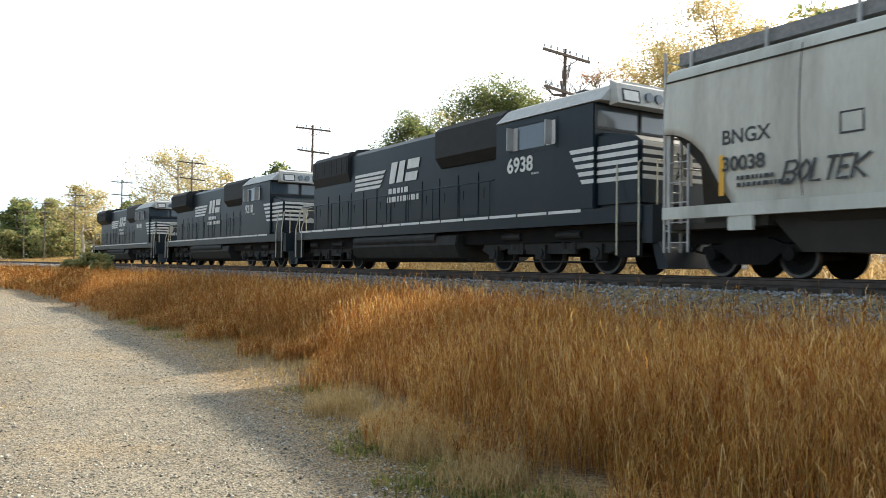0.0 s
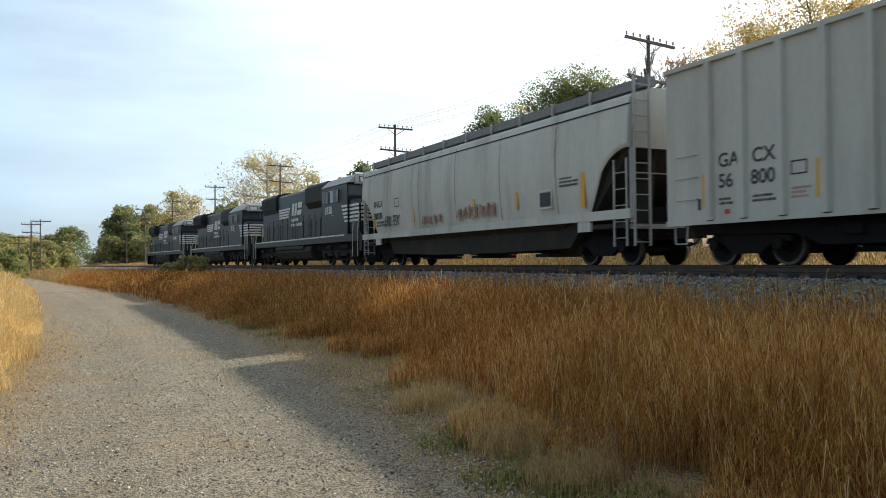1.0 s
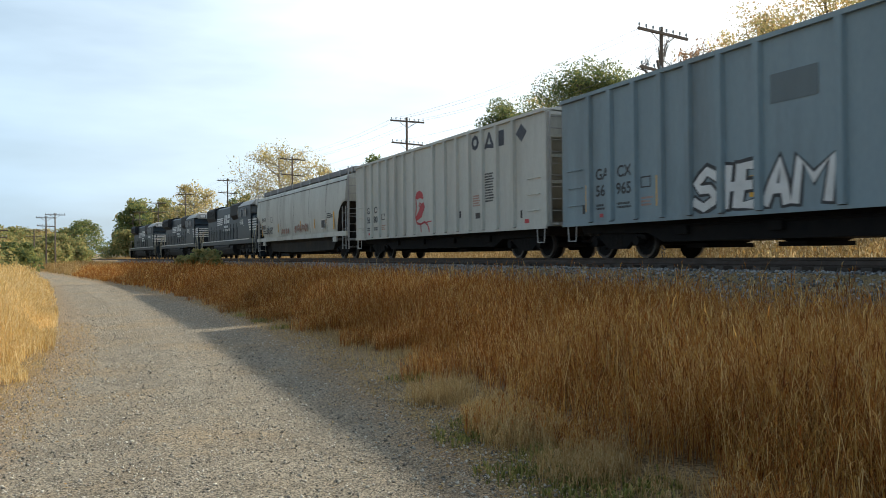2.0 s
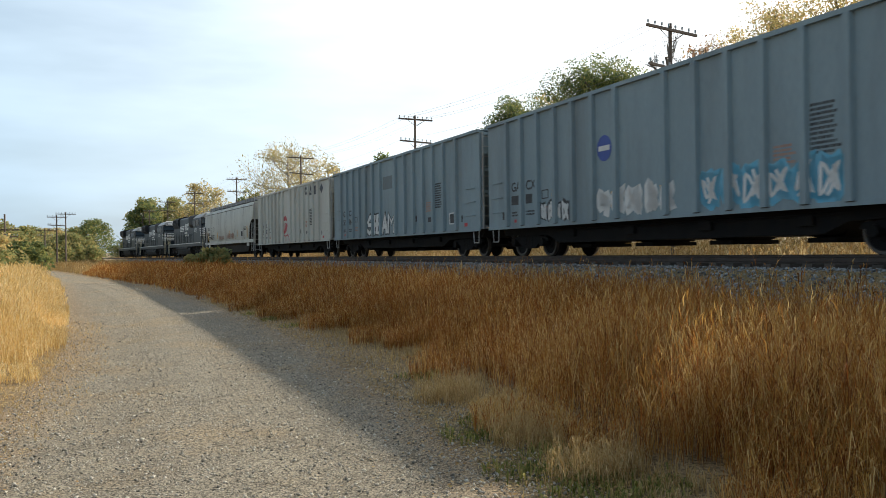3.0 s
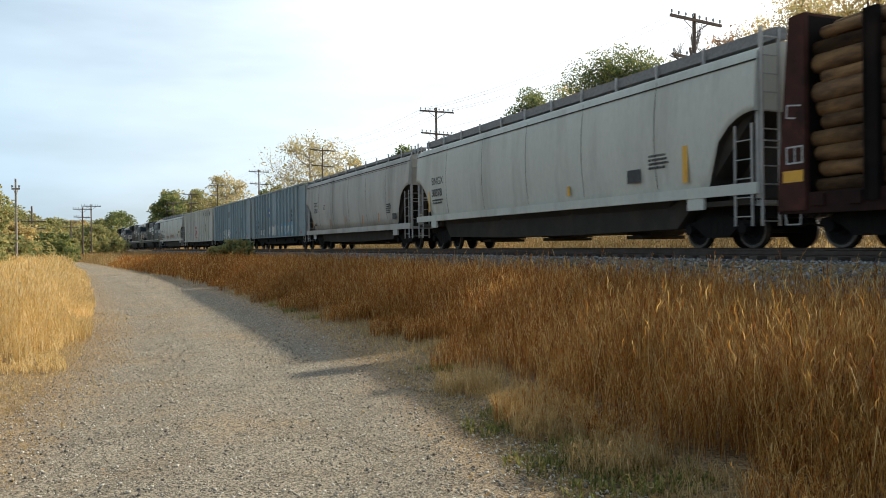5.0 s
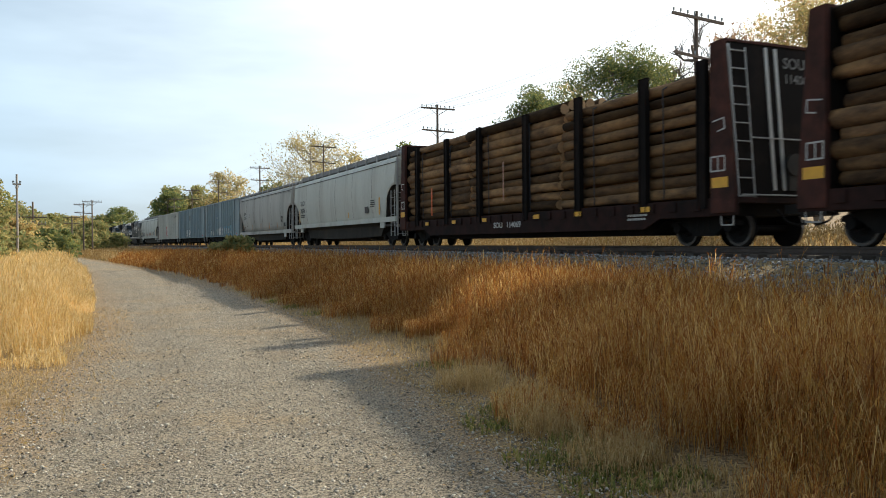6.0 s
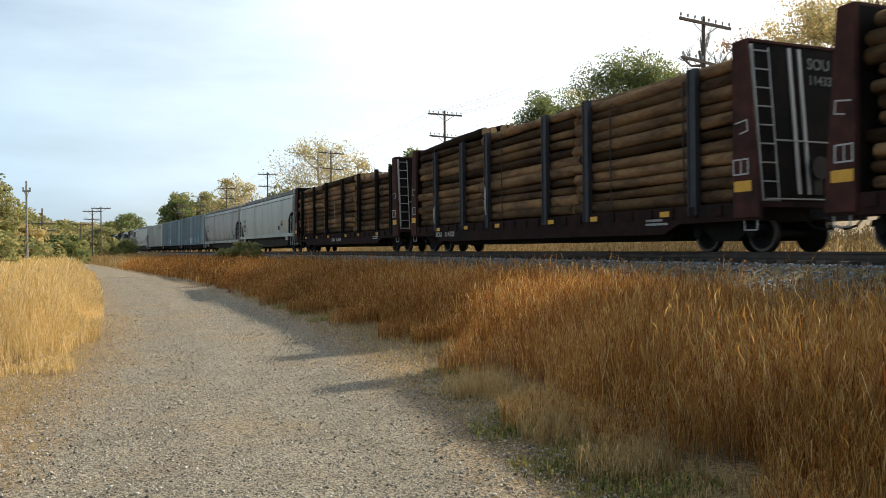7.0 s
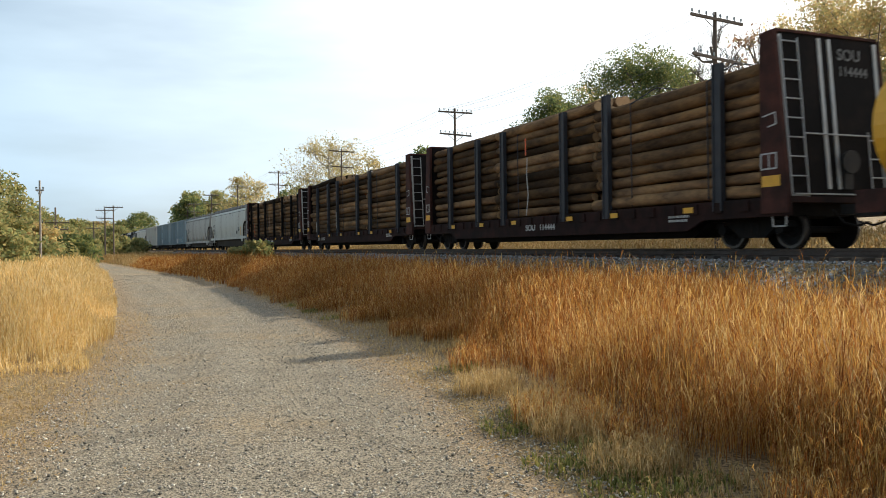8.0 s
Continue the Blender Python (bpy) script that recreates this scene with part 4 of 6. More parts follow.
        box(bm, -0.55, 1.1, c - 2.4, c + 2.4, deck + 0.02, ztop - 0.45)
        part("log_core", bm, "bark", car)
        for dy in (-1.6, 1.5):
            bm = bmesh.new()
            pts = [(-w + 0.02, 1.2), (-w + 0.0, ztop - 0.1), (-0.6, ztop + 0.42), (0.6, ztop + 0.42), (w, ztop - 0.1)]
            for a, b2 in zip(pts, pts[1:]):
                rod(bm, (a[0], c + dy, a[1]), (b2[0], c + dy, b2[1]), 0.018)
            part("tie_down_strap", bm, "stake", car)
    return car
# ------------------------------------------------ locomotives, their cabs towards the rear of the train
def loco_truck(parent, y):
    if "lt" not in CACHE:
        bm = bmesh.new()
        for sx in (-1, 1):
            a, b = sx * 0.98, sx * 1.14
            prism(bm, [(-2.75, 0.62), (-2.6, 0.86), (-1.5, 0.9), (-1.1, 0.78), (-0.3, 0.78), (0, 0.9), (0.4, 0.9), (0.8, 0.78), (1.5, 0.9), (2.6, 0.86), (2.75, 0.62),
                       (2.45, 0.5), (1.6, 0.66), (0.7, 0.5), (-0.7, 0.5), (-1.6, 0.66), (-2.45, 0.5)], a, b)
            for k in (-2.1, 0, 2.1):
                box(bm, min(a, b + sx * 0.08), max(a, b + sx * 0.08), k - 0.2, k + 0.2, 0.36, 0.74)
                rod(bm, (sx * 1.0, k, 0.53), (sx * 1.26, k, 0.53), 0.14, 10)
            for k in (-1.05, 1.05):
                box(bm, min(b, b + sx * 0.1), max(b, b + sx * 0.1), k - 0.34, k + 0.34, 0.5, 0.62)
                for q in (-0.2, 0.2):
                    rod(bm, (sx * 1.1, k + q, 0.6), (sx * 1.1, k + q, 0.98), 0.1, 8)
            rod(bm, (sx * 1.2, -1.6, 0.98), (sx * 1.2, -0.7, 0.98), 0.11, 10)
            rod(bm, (sx * 1.2, 0.8, 0.98), (sx * 1.2, 1.6, 0.98), 0.11, 10)
            rod(bm, (sx * 1.22, -2.5, 0.3), (sx * 1.22, 2.5, 0.3), 0.02)
        bmesh.ops.recalc_face_normals(bm, faces=bm.faces)
        me = bpy.data.meshes.new("truck_frame")
        bm.to_mesh(me)
        bm.free()
        me.materials.append(MAT["loco_under"])
        CACHE["lt"] = me
    t = shared("truck_frame", CACHE["lt"], parent, pose(0, y, 0))
    for dy in (-2.1, 0, 2.1):
        shared("wheelset", wheel_mesh(0.52), t, pose(0, dy, 0.52), "dark steel wheelset")


def locomotive(label, number, half=10.45, wings=False):
    car = tagged(new("diesel_locomotive"), label, "locomotive", "locomotives of the train")
    front, rear = half, -half
    c0, c1 = -4.6, -8.55          # cab
    bm = bmesh.new()
    box(bm, -1.53, 1.53, rear + 0.35, front - 0.35, 1.2, 1.56)
    part("frame", bm, "loco_black", car, bevel=0.02)
    y = rear + 2.3
    while y < front - 1.2:
        panel("sill_stripe", [rect(y, y + 1.2, 1.5, 1.575)], -1.535, "white", car)
        y += 1.28
    # hood
    bm = bmesh.new()
    prism(bm, [(-0.98, 1.56), (-0.98, 4.42), (-0.8, 4.58), (0.8, 4.58), (0.98, 4.42), (0.98, 1.56)], c0, front - 0.95, "y")
    hood = part("long_hood", bm, "loco_black", car)
    for i in range(12):
        yy = front - 1.5 - i * 1.1
        if yy - 0.95 < c0 + 0.4:
            break
        bm = bmesh.new()
        box(bm, -1.0, -0.96, yy - 0.98, yy - 0.04, 1.7, 3.0)
        box(bm, -1.012, -0.99, yy - 0.2, yy - 0.12, 2.2, 2.5)
        part("hood_door", bm, "loco_black", hood, bevel=0.008)
    bm = bmesh.new()
    flare = 1.42 if wings else 1.12
    prism(bm, [(-0.99, 3.45), (-flare, 3.8), (-flare, 4.5), (-flare + 0.2, 4.68), (flare - 0.2, 4.68), (flare, 4.5), (flare, 3.8), (0.99, 3.45)], front - 4.6, front - 1.1, "y")
    part("radiator_section", bm, "soot", hood, "sooty black radiator section")
    for i in range(14):
        bm = bmesh.new()
        box(bm, -flare - 0.012, -flare + 0.01, front - 4.5 + i * 0.24, front - 4.38 + i * 0.24, 3.86, 4.46)
        part("grille_slat", bm, "soot", hood)
    bm = bmesh.new()
    prism(bm, [(-1.05, 3.3), (-1.28, 3.6), (-1.28, 4.45), (-1.1, 4.62), (1.1, 4.62), (1.28, 4.45), (1.28, 3.6), (1.05, 3.3)], c0 + 0.003, c0 + 3.6, "y")
    part("brake_grid_section", bm, "soot", hood, "dark dynamic brake grid section")
    for k, (yy, rr) in enumerate(((front - 1.8, 0.55), (front - 3.0, 0.55), (front - 4.1, 0.5), (1.6, 0.34), (-0.3, 0.4))):
        bm = bmesh.new()
        zt = 4.67 if k < 3 else 4.57
        rod(bm, (0, yy, zt), (0, yy, zt + 0.16), rr, 18)
        part("roof_fan", bm, "soot", hood)
    # cab
    bm = bmesh.new()
    prism(bm, [(-1.5, 1.56), (-1.5, 4.14), (1.5, 4.14), (1.5, 1.56)], c1, c0, "y")
    cab = part("cab", bm, "loco_black", car, bevel=0.03)
    bm = bmesh.new()
    prism(bm, [(-1.54, 4.143), (-1.12, 4.54), (-0.75, 4.68), (0.75, 4.68), (1.12, 4.54), (1.54, 4.143)], c1 - 0.25, c0 - 0.05, "y")
    part("cab_roof", bm, "dim_white", cab, "pale grey cab roof")
    bm = bmesh.new()
    prism(bm, [(c1 - 0.2, 4.05), (c1 - 0.5, 4.07), (c1 - 0.42, 4.55), (c1 - 0.2, 4.66)], -1.2, 1.2)
    part("number_board_housing", bm, "dim_white", cab)
    for x0 in (-1.05, 0.45):
        bm = bmesh.new()
        prism(bm, [(c1 - 0.495, 4.12), (c1 - 0.5, 4.12), (c1 - 0.45, 4.44), (c1 - 0.445, 4.44)], x0, x0 + 0.6)
        part("number_board", bm, "black_paint", cab)
        bm = bmesh.new()
        prism(bm, [(c1 - 0.503, 4.16), (c1 - 0.51, 4.16), (c1 - 0.462, 4.4), (c1 - 0.455, 4.4)], x0 + 0.06, x0 + 0.54)
        part("number_board_face", bm, "white", cab)
    bm = bmesh.new()
    for x in (-0.17, 0.17):
        rod(bm, (x, c1 - 0.53, 4.3), (x, c1 - 0.4, 4.3), 0.12, 14)
    part("headlights", bm, "glass", cab)
    for x0, x1 in ((-1.42, -0.08), (0.08, 1.42)):
        bm = bmesh.new()
        box(bm, x0 - 0.05, x1 + 0.05, c1 - 0.02, c1 + 0.02, 3.5, 4.06)
        wn_ = part("windshield_frame", bm, "black_paint", cab)
        bm = bmesh.new()
        box(bm, x0, x1, c1 - 0.03, c1 + 0.01, 3.55, 4.01)
        part("windshield", bm, "glass", wn_)
    for y0, y1, m in ((-5.35, -5.6, "dim_white"), (-5.62, -6.75, "glass"), (-6.8, -7.15, "white")):
        panel("cab_window", [rect(y0, y1, 3.3, 3.92)], -1.503, m, cab)
    panel("window_rim", ribbon([(-5.25, 3.98), (-7.22, 3.98), (-7.22, 3.22), (-5.25, 3.22), (-5.25, 3.98)], 0.05), -1.504, "loco_black", cab)
    for yy in (-5.4, -7.0):
        bm = bmesh.new()
        box(bm, -1.72, -1.5, yy - 0.02, yy + 0.02, 3.3, 3.92)
        part("window_mirror", bm, "steel_light", cab)
    bm = bmesh.new()
    rod(bm, (0.3, -6.8, 4.68), (0.3, -6.3, 4.68), 0.07, 8)
    part("horn", bm, "black_paint", cab)
    bm = bmesh.new()
    box(bm, -0.6, -0.2, -7.3, -6.9, 4.64, 4.78)
    part("antenna_box", bm, "black_paint", cab)
    bm = bmesh.new()
    box(bm, 0.4, 0.8, -8.0, -7.5, 4.64, 4.76)
    part("antenna_box", bm, "black_paint", cab)
    # nose
    bm = bmesh.new()
    prism(bm, [(c1 + 0.05, 1.56), (c1 + 0.05, 3.42), (-9.7, 3.2), (-9.95, 3.02), (-9.95, 1.56)], -1.4, 1.4)
    nose = part("nose", bm, "loco_black", car, bevel=0.09)
    for k in range(5):
        z = 2.18 + 0.19 * k
        panel("nose_stripe", [[(-7.75 - 0.1 * (4 - k), z), (c1 - 0.0, z), (c1 - 0.0, z + 0.105), (-7.75 - 0.1 * (4 - k) + 0.06, z + 0.105)]], -1.502, "white", nose)
        panel("nose_stripe", [rect(c1 - 0.02, -9.86, z, z + 0.105)], -1.402, "white", nose)
        bm = bmesh.new()
        box(bm, -1.33, 1.33, -9.962, -9.951, z, z + 0.105)
        part("nose_stripe", bm, "white", nose)
    bm = bmesh.new()
    box(bm, -0.42, 0.3, -9.975, -9.963, 2.1, 3.0)
    part("nose_emblem", bm, "dim_white", nose, "pale emblem panel on the striped nose")
    bm = bmesh.new()
    prism(bm, [(-0.3, 2.2), (-0.05, 2.35), (0.2, 2.25), (0.1, 2.6), (0.2, 2.9), (-0.05, 2.8), (-0.25, 2.85), (-0.15, 2.5)], -9.982, -9.976, "y")
    part("nose_emblem_shape", bm, "black_paint", nose)
    # end platforms, steps and railings
    for e, s in ((rear, -1), (front, 1)):
        bm = bmesh.new()
        box(bm, -1.5, 1.5, min(e - s * 0.05, e - s * 0.35), max(e - s * 0.05, e - s * 0.35), 0.72, 1.56)
        prism(bm, [(e - s * 0.02, 0.15), (e + s * 0.28, 0.18), (e - s * 0.02, 0.75), (e - s * 0.2, 0.75)], -1.35, 1.35)
        part("pilot_plow", bm, "loco_black", car)
        bm = bmesh.new()
        for z in (0.42, 0.78, 1.14):
            box(bm, -1.56, -1.1, min(e - s * 0.38, e - s * 1.05), max(e - s * 0.38, e - s * 1.05), z, z + 0.035)
        part("steps", bm, "black", car)
        bm = bmesh.new()
        box(bm, -1.5, -1.46, min(e - s * 0.36, e - s * 1.08), max(e - s * 0.36, e - s * 1.08), 0.4, 1.3)
        part("step_well", bm, "black", car)
        for yy in (e - s * 0.38, e - s * 1.05):
            bm = bmesh.new()
            pts = [(-1.58, yy, 0.45), (-1.58, yy, 1.7), (-1.4, yy - s * 0.18, 2.55), (-1.3, yy - s * 0.2, 2.6)]
            for a, b in zip(pts, pts[1:]):
                rod(bm, a, b, 0.022)
            part("step_handrail", bm, "handrail", car)
        for x in (-1.3, 0.5):
            bm = bmesh.new()
            for q in (x, x + 0.8):
                rod(bm, (q, e - s * 0.1, 1.5), (q, e - s * 0.1, 2.57), 0.02)
            rod(bm, (x, e - s * 0.1, 2.55), (x + 0.8, e - s * 0.1, 2.55), 0.02)
            part("end_railing", bm, "handrail", car)
        coupler(car, e - s * 0.1, s)
    y = c0 + 0.3
    while y < front - 0.8:
        bm = bmesh.new()
        rod(bm, (-1.48, y, 1.5), (-1.48, y, 2.6), 0.02)
        part("railing_post", bm, "loco_black", car)
        y += 1.55
    bm = bmesh.new()
    rod(bm, (-1.48, c0 + 0.1, 2.6), (-1.48, front - 0.8, 2.6), 0.022)
    rod(bm, (1.48, c0 + 0.1, 2.6), (1.48, front - 0.8, 2.6), 0.022)
    part("walkway_handrail", bm, "loco_black", car)
    # tank, reservoirs, trucks
    bm = bmesh.new()
    prism(bm, [(-1.45, 1.1), (-1.5, 0.8), (-1.35, 0.42), (-1.0, 0.28), (1.0, 0.28), (1.35, 0.42), (1.5, 0.8), (1.45, 1.1)], -2.6, 4.55, "y")
    part("fuel_tank", bm, "loco_under", car, bevel=0.03)
    bm = bmesh.new()
    rod(bm, (-1.36, -1.4, 1.02), (-1.36, 4.4, 1.02), 0.19, 14)
    part("air_reservoir", bm, "loco_under", car)
    bm = bmesh.new()
    box(bm, -1.2, 1.2, rear + 1.1, front - 1.1, 0.8, 1.2)
    part("underframe", bm, "black", car)
    loco_truck(car, 7.5)
    loco_truck(car, -6.25)
    # painted marks: plain shapes in place of the line's name and emblem
    n = 4
    for k in range(n):
        z = 3.02 + 0.17 * k
        panel("logo_bar", [[(5.4 - 0.0, z), (3.35 - 0.12 * k, z), (3.2 - 0.12 * k, z + 0.11), (5.4 - 0.05, z + 0.11)]], -1.003, "white", car)
    panel("logo_block", [[(2.6, 3.1), (2.2, 3.1), (1.95, 3.85), (2.4, 3.85)], [(2.05, 3.1), (1.6, 3.1), (1.4, 3.85), (1.8, 3.85)],
                         [(1.45, 3.1), (0.65, 3.1), (0.55, 3.4), (1.35, 3.4)], [(1.3, 3.52), (0.5, 3.52), (0.4, 3.85), (1.2, 3.85)]], -1.003, "white", car)
    bars("name_bars", 2.6, 2.72, 2.0, 0.19, 1, -1.014, "white", car, seed=21)
    bars("name_bars", 2.75, 2.42, 2.3, 0.19, 1, -1.014, "white", car, seed=22)
    if number:
        lettering("unit_number", number, -5.15, 2.72, 0.56, -1.506, "white", car, 0.012)
    else:
        bars("unit_number_bars", -5.15, 2.72, 1.6, 0.3, 1, -1.506, "white", car, seed=24)
    bars("stencilling", -6.2, 2.6, 0.3, 0.05, 1, -1.502, "dim_white", car, seed=23)
    return car


def scrawl(name, y0, y1, z0, z1, letters, w, x, mat, parent, label, seed):
    """A sprayed tag that cannot be read: one loose looping stroke for each letter."""
    r = random.Random(seed)
    for i in range(letters):
        a, b = y0 + (y1 - y0) * i / letters, y0 + (y1 - y0) * (i + 0.9) / letters
        pts = [(a + (b - a) * (0.5 + 0.5 * math.sin(k * 1.9 + r.uniform(-0.5, 0.5))), z0 + (z1 - z0) * (r.uniform(0.7, 1) if k % 2 else r.uniform(0, 0.3))) for k in range(6)]
        fine = []
        for k in range(len(pts) - 1):
            for q in range(5):
                u = q / 5
                e = u * u * (3 - 2 * u)
                fine.append((pts[k][0] * (1 - u) + pts[k + 1][0] * u, pts[k][1] * (1 - e) + pts[k + 1][1] * e))
        bm = bmesh.new()
        stroke(bm, fine, w, x)
        part(name, bm, mat, parent, label)


# ------------------------------------------------ the train put together: each car and its middle at the start
SPEED = 23.13
MOVERS = [
    (locomotive("black diesel locomotive with white striped nose, leading", "", 10.6, True), 68.0),
    (locomotive("black diesel locomotive with white striped nose and flared radiator", "9210", 10.6, True), 44.6),
    (locomotive("black diesel locomotive with white nose stripes and pale cab roof", "6938"), 22.6),
]


def put(car, mid):
    MOVERS.append((car, mid))
    return car


car = put(smooth_hopper("hopper_a", "pale grey smooth-sided covered hopper with spray tags", 9.85, -9.2), 1.9)
X = -1.605
lettering("reporting_mark", "BNGX", 8.35, 2.6, 0.39, X - 0.01, "black_paint", car, 0.008)
lettering("car_number", "30038", 8.35, 2.08, 0.39, X - 0.01, "black_paint", car, 0.008)
bars("stencilling", 8.0, 1.88, 1.2, 0.08, 2, X, "black_paint", car, seed=31)
panel("reflective_strip", [rect(8.42, 8.3, 1.6, 2.4)] + [rect(yy, yy - 0.14, 1.75, 2.3) for yy in (4.1, -1.0, -3.8)] + [rect(-7.2, -7.4, 1.6, 2.75)], X, "yellow", car)
panel("placard_frame", ribbon([(5.9, 2.85), (5.5, 2.85), (5.5, 2.5), (5.9, 2.5), (5.9, 2.85)], 0.035), X - 0.01, "black_paint", car)
sprayed("spray_letter", "BOLTEK", (7.0, 6.7, 6.45, 6.2, 5.95, 5.7, 5.4), 1.74, 2.12, 0.055, X - 0.006, "black_paint", car, "black sprayed letter", -0.1)
scrawl("spray_tag", 0.2, -2.6, 1.6, 2.15, 7, 0.06, X - 0.004, "faint_red", car, "faded red sprayed tag", 42)
scrawl("spray_tag", 3.2, 1.4, 1.55, 2.0, 4, 0.06, X - 0.004, "faint_red", car, "faded red sprayed tag", 43)
panel("stencil_panel", [rect(-5.2, -5.75, 1.75, 2.15)], X - 0.004, "black_paint", car)
panel("stencil_panel_rim", ribbon([(-5.15, 2.2), (-5.8, 2.2), (-5.8, 1.7), (-5.15, 1.7), (-5.15, 2.2)], 0.04), X - 0.005, "white", car)
bars("stencilling", -6.2, 2.45, 0.9, 0.06, 3, X, "black_paint", car, seed=32)

car = put(ribbed_hopper("hopper_b", "beige-grey ribbed covered hopper with dark lettering blocks and red spray drawing"), -17.5)
hopper_marks(car, ("56", "800"))
X = -1.524
# the owner's big block letters as plain heavy shapes
def ring(y, z, r, w):
    return ribbon([(y + r * math.cos(k * 0.7854), z + r * math.sin(k * 0.7854)) for k in range(9)], w)


for shape in (ring(-3.92, 4.12, 0.2, 0.13), ribbon([(-4.68, 3.84), (-4.94, 4.3), (-5.2, 3.84), (-4.68, 3.9)], 0.13),
              [rect(-5.6, -5.95, 3.78, 4.3)], [[(-6.72, 4.03), (-7.05, 3.74), (-7.38, 4.03), (-7.05, 4.32)]]):
    panel("owner_mark", shape, X, "navy", car, "large dark block mark")
panel("spray_drawing", [[(1.4, 2.55), (1.25, 2.75), (0.95, 2.8), (0.7, 2.7), (0.6, 2.5), (0.65, 2.42), (0.9, 2.5), (1.2, 2.45)],
                        [(0.85, 2.25), (0.6, 2.3), (0.45, 2.1), (0.6, 1.95), (0.8, 1.7), (1.3, 1.55), (1.35, 1.75), (1.1, 1.95)]]
      + ribbon([(1.35, 2.5), (1.3, 2.1), (1.4, 1.8), (1.3, 1.5), (0.9, 1.4), (0.5, 1.5), (0.2, 1.35), (0.05, 1.1)], 0.07)
      + ribbon([(1.05, 2.2), (0.95, 2.3), (0.8, 2.2), (0.9, 2.1), (1.05, 2.2)], 0.05) + ribbon([(0.9, 1.4), (0.85, 1.1)], 0.06)
      + ribbon([(1.2, 1.42), (-0.2, 1.5)], 0.05), X, "red", car, "red spray-painted drawing")

car = put(ribbed_hopper("hopper_c", "blue-grey ribbed covered hopper with white outlined spray tag"), -35.7)
hopper_marks(car, ("56", "965"))
TAG = (3.45, 2.68, 2.46, 2.04, 1.62, 1.38, 0.68, -0.32)
sprayed("spray_letter", "S HE AM", TAG, 1.13, 2.0, 0.34, X, "black_paint", car, "black outline of a sprayed letter", -0.12)
sprayed("spray_letter_fill", "S HE AM", TAG, 1.15, 1.97, 0.2, X - 0.008, "white", car, "white fill of a sprayed letter", -0.12)
panel("repaint_patch", [rect(1.2, 0.05, 3.15, 3.75)], X, "patch", car)
panel("stencil_panel", [rect(-6.0, -6.5, 1.3, 1.65)], X, "black_paint", car)
panel("stencil_panel_rim", ribbon([(-5.95, 1.68), (-6.5, 1.68), (-6.5, 1.27), (-5.95, 1.27), (-5.95, 1.68)], 0.04), X - 0.004, "white", car)

car = put(ribbed_hopper("hopper_c", "blue-grey ribbed covered hopper with round badge and light blue spray tags"), -53.7)
hopper_marks(car, None)
panel("round_badge", [[(2.05 + 0.33 * math.cos(a * 0.4488), 2.95 + 0.36 * math.sin(a * 0.4488)) for a in range(14)]], X, "blue", car, "round blue badge")
panel("badge_bar", [rect(2.3, 1.8, 2.88, 3.02)], X - 0.008, "white", car)
scrawl("spray_tag", 5.5, 3.7, 1.1, 1.75, 4, 0.16, X, "black_paint", car, "black and white sprayed tag", 61)
scrawl("spray_tag_fill", 5.4, 3.8, 1.1, 1.7, 4, 0.08, X - 0.006, "white", car, "white fill of a sprayed tag", 61)
scrawl("spray_tag", 2.4, -0.8, 1.12, 1.85, 5, 0.26, X, "white", car, "white sprayed tag", 62)
scrawl("spray_tag", -1.6, -5.4, 1.12, 1.95, 6, 0.42, X, "cyan", car, "light blue sprayed tag", 63)
scrawl("spray_tag_fill", -1.6, -5.4, 1.15, 1.9, 6, 0.08, X - 0.006, "white", car, "white lines in a light blue tag", 63)

car = put(smooth_hopper("hopper_d", "grimy grey smooth-sided covered hopper with orange strips", 9.4, -9.2, (0.95, 1.22), 0.1), -72.2)
X = -1.605
lettering("reporting_mark", "CSYX", 7.5, 2.75, 0.4, X - 0.012, "black_paint", car, 0.006, squeeze=0.9)
lettering("car_number", "12550", 7.5, 2.35, 0.4, X - 0.012, "black_paint", car, 0.006, squeeze=0.9)
panel("reflective_strip", [rect(yy, yy - 0.11, 1.38, 1.85) for yy in (7.7, 3.8, 0.6, -2.4, -5.0)], X, "faded_orange", car)
panel("placard_frame", ribbon([(5.2, 2.75), (4.9, 2.75), (4.9, 2.5), (5.2, 2.5), (5.2, 2.75)], 0.03), X - 0.012, "black_paint", car)
bars("stencilling", 7.3, 1.6, 0.7, 0.06, 2, X, "black_paint", car, seed=71)
bars("stencilling", -6.2, 2.2, 0.7, 0.06, 5, X, "black_paint", car, seed=72)
panel("stencil_panel", [rect(-7.0, -7.5, 1.45, 1.75)], X + 0.01, "black_paint", car)
for k in range(2):
    panel("roof_seam", [rect(9.2, -9.0, 4.02 + 0.1 * k, 4.035 + 0.1 * k)], -1.552, "black_paint", car)

car = put(smooth_hopper("hopper_e", "greenish-grey smooth-sided covered hopper, fairly clean", 10.2, -9.9), -92.6)
lettering("reporting_mark", "BNGX", 8.4, 2.75, 0.44, X - 0.01, "black_paint", car, 0.008)
lettering("car_number", "30378", 8.4, 2.25, 0.44, X - 0.01, "black_paint", car, 0.008)
panel("reflective_strip", [rect(8.75, 8.62, 1.6, 2.5), rect(-2.4, -2.55, 1.6, 1.9), rect(-7.6, -7.78, 1.6, 2.5)], X, "yellow", car)
panel("stencil_panel", [rect(-5.4, -5.95, 1.75, 2.1)], X - 0.004, "black_paint", car)
bars("stencilling", -6.3, 2.35, 0.9, 0.06, 4, X, "black_paint", car, seed=73)
bars("stencilling", 8.35, 2.05, 1.2, 0.07, 2, X, "black_paint", car, seed=74)

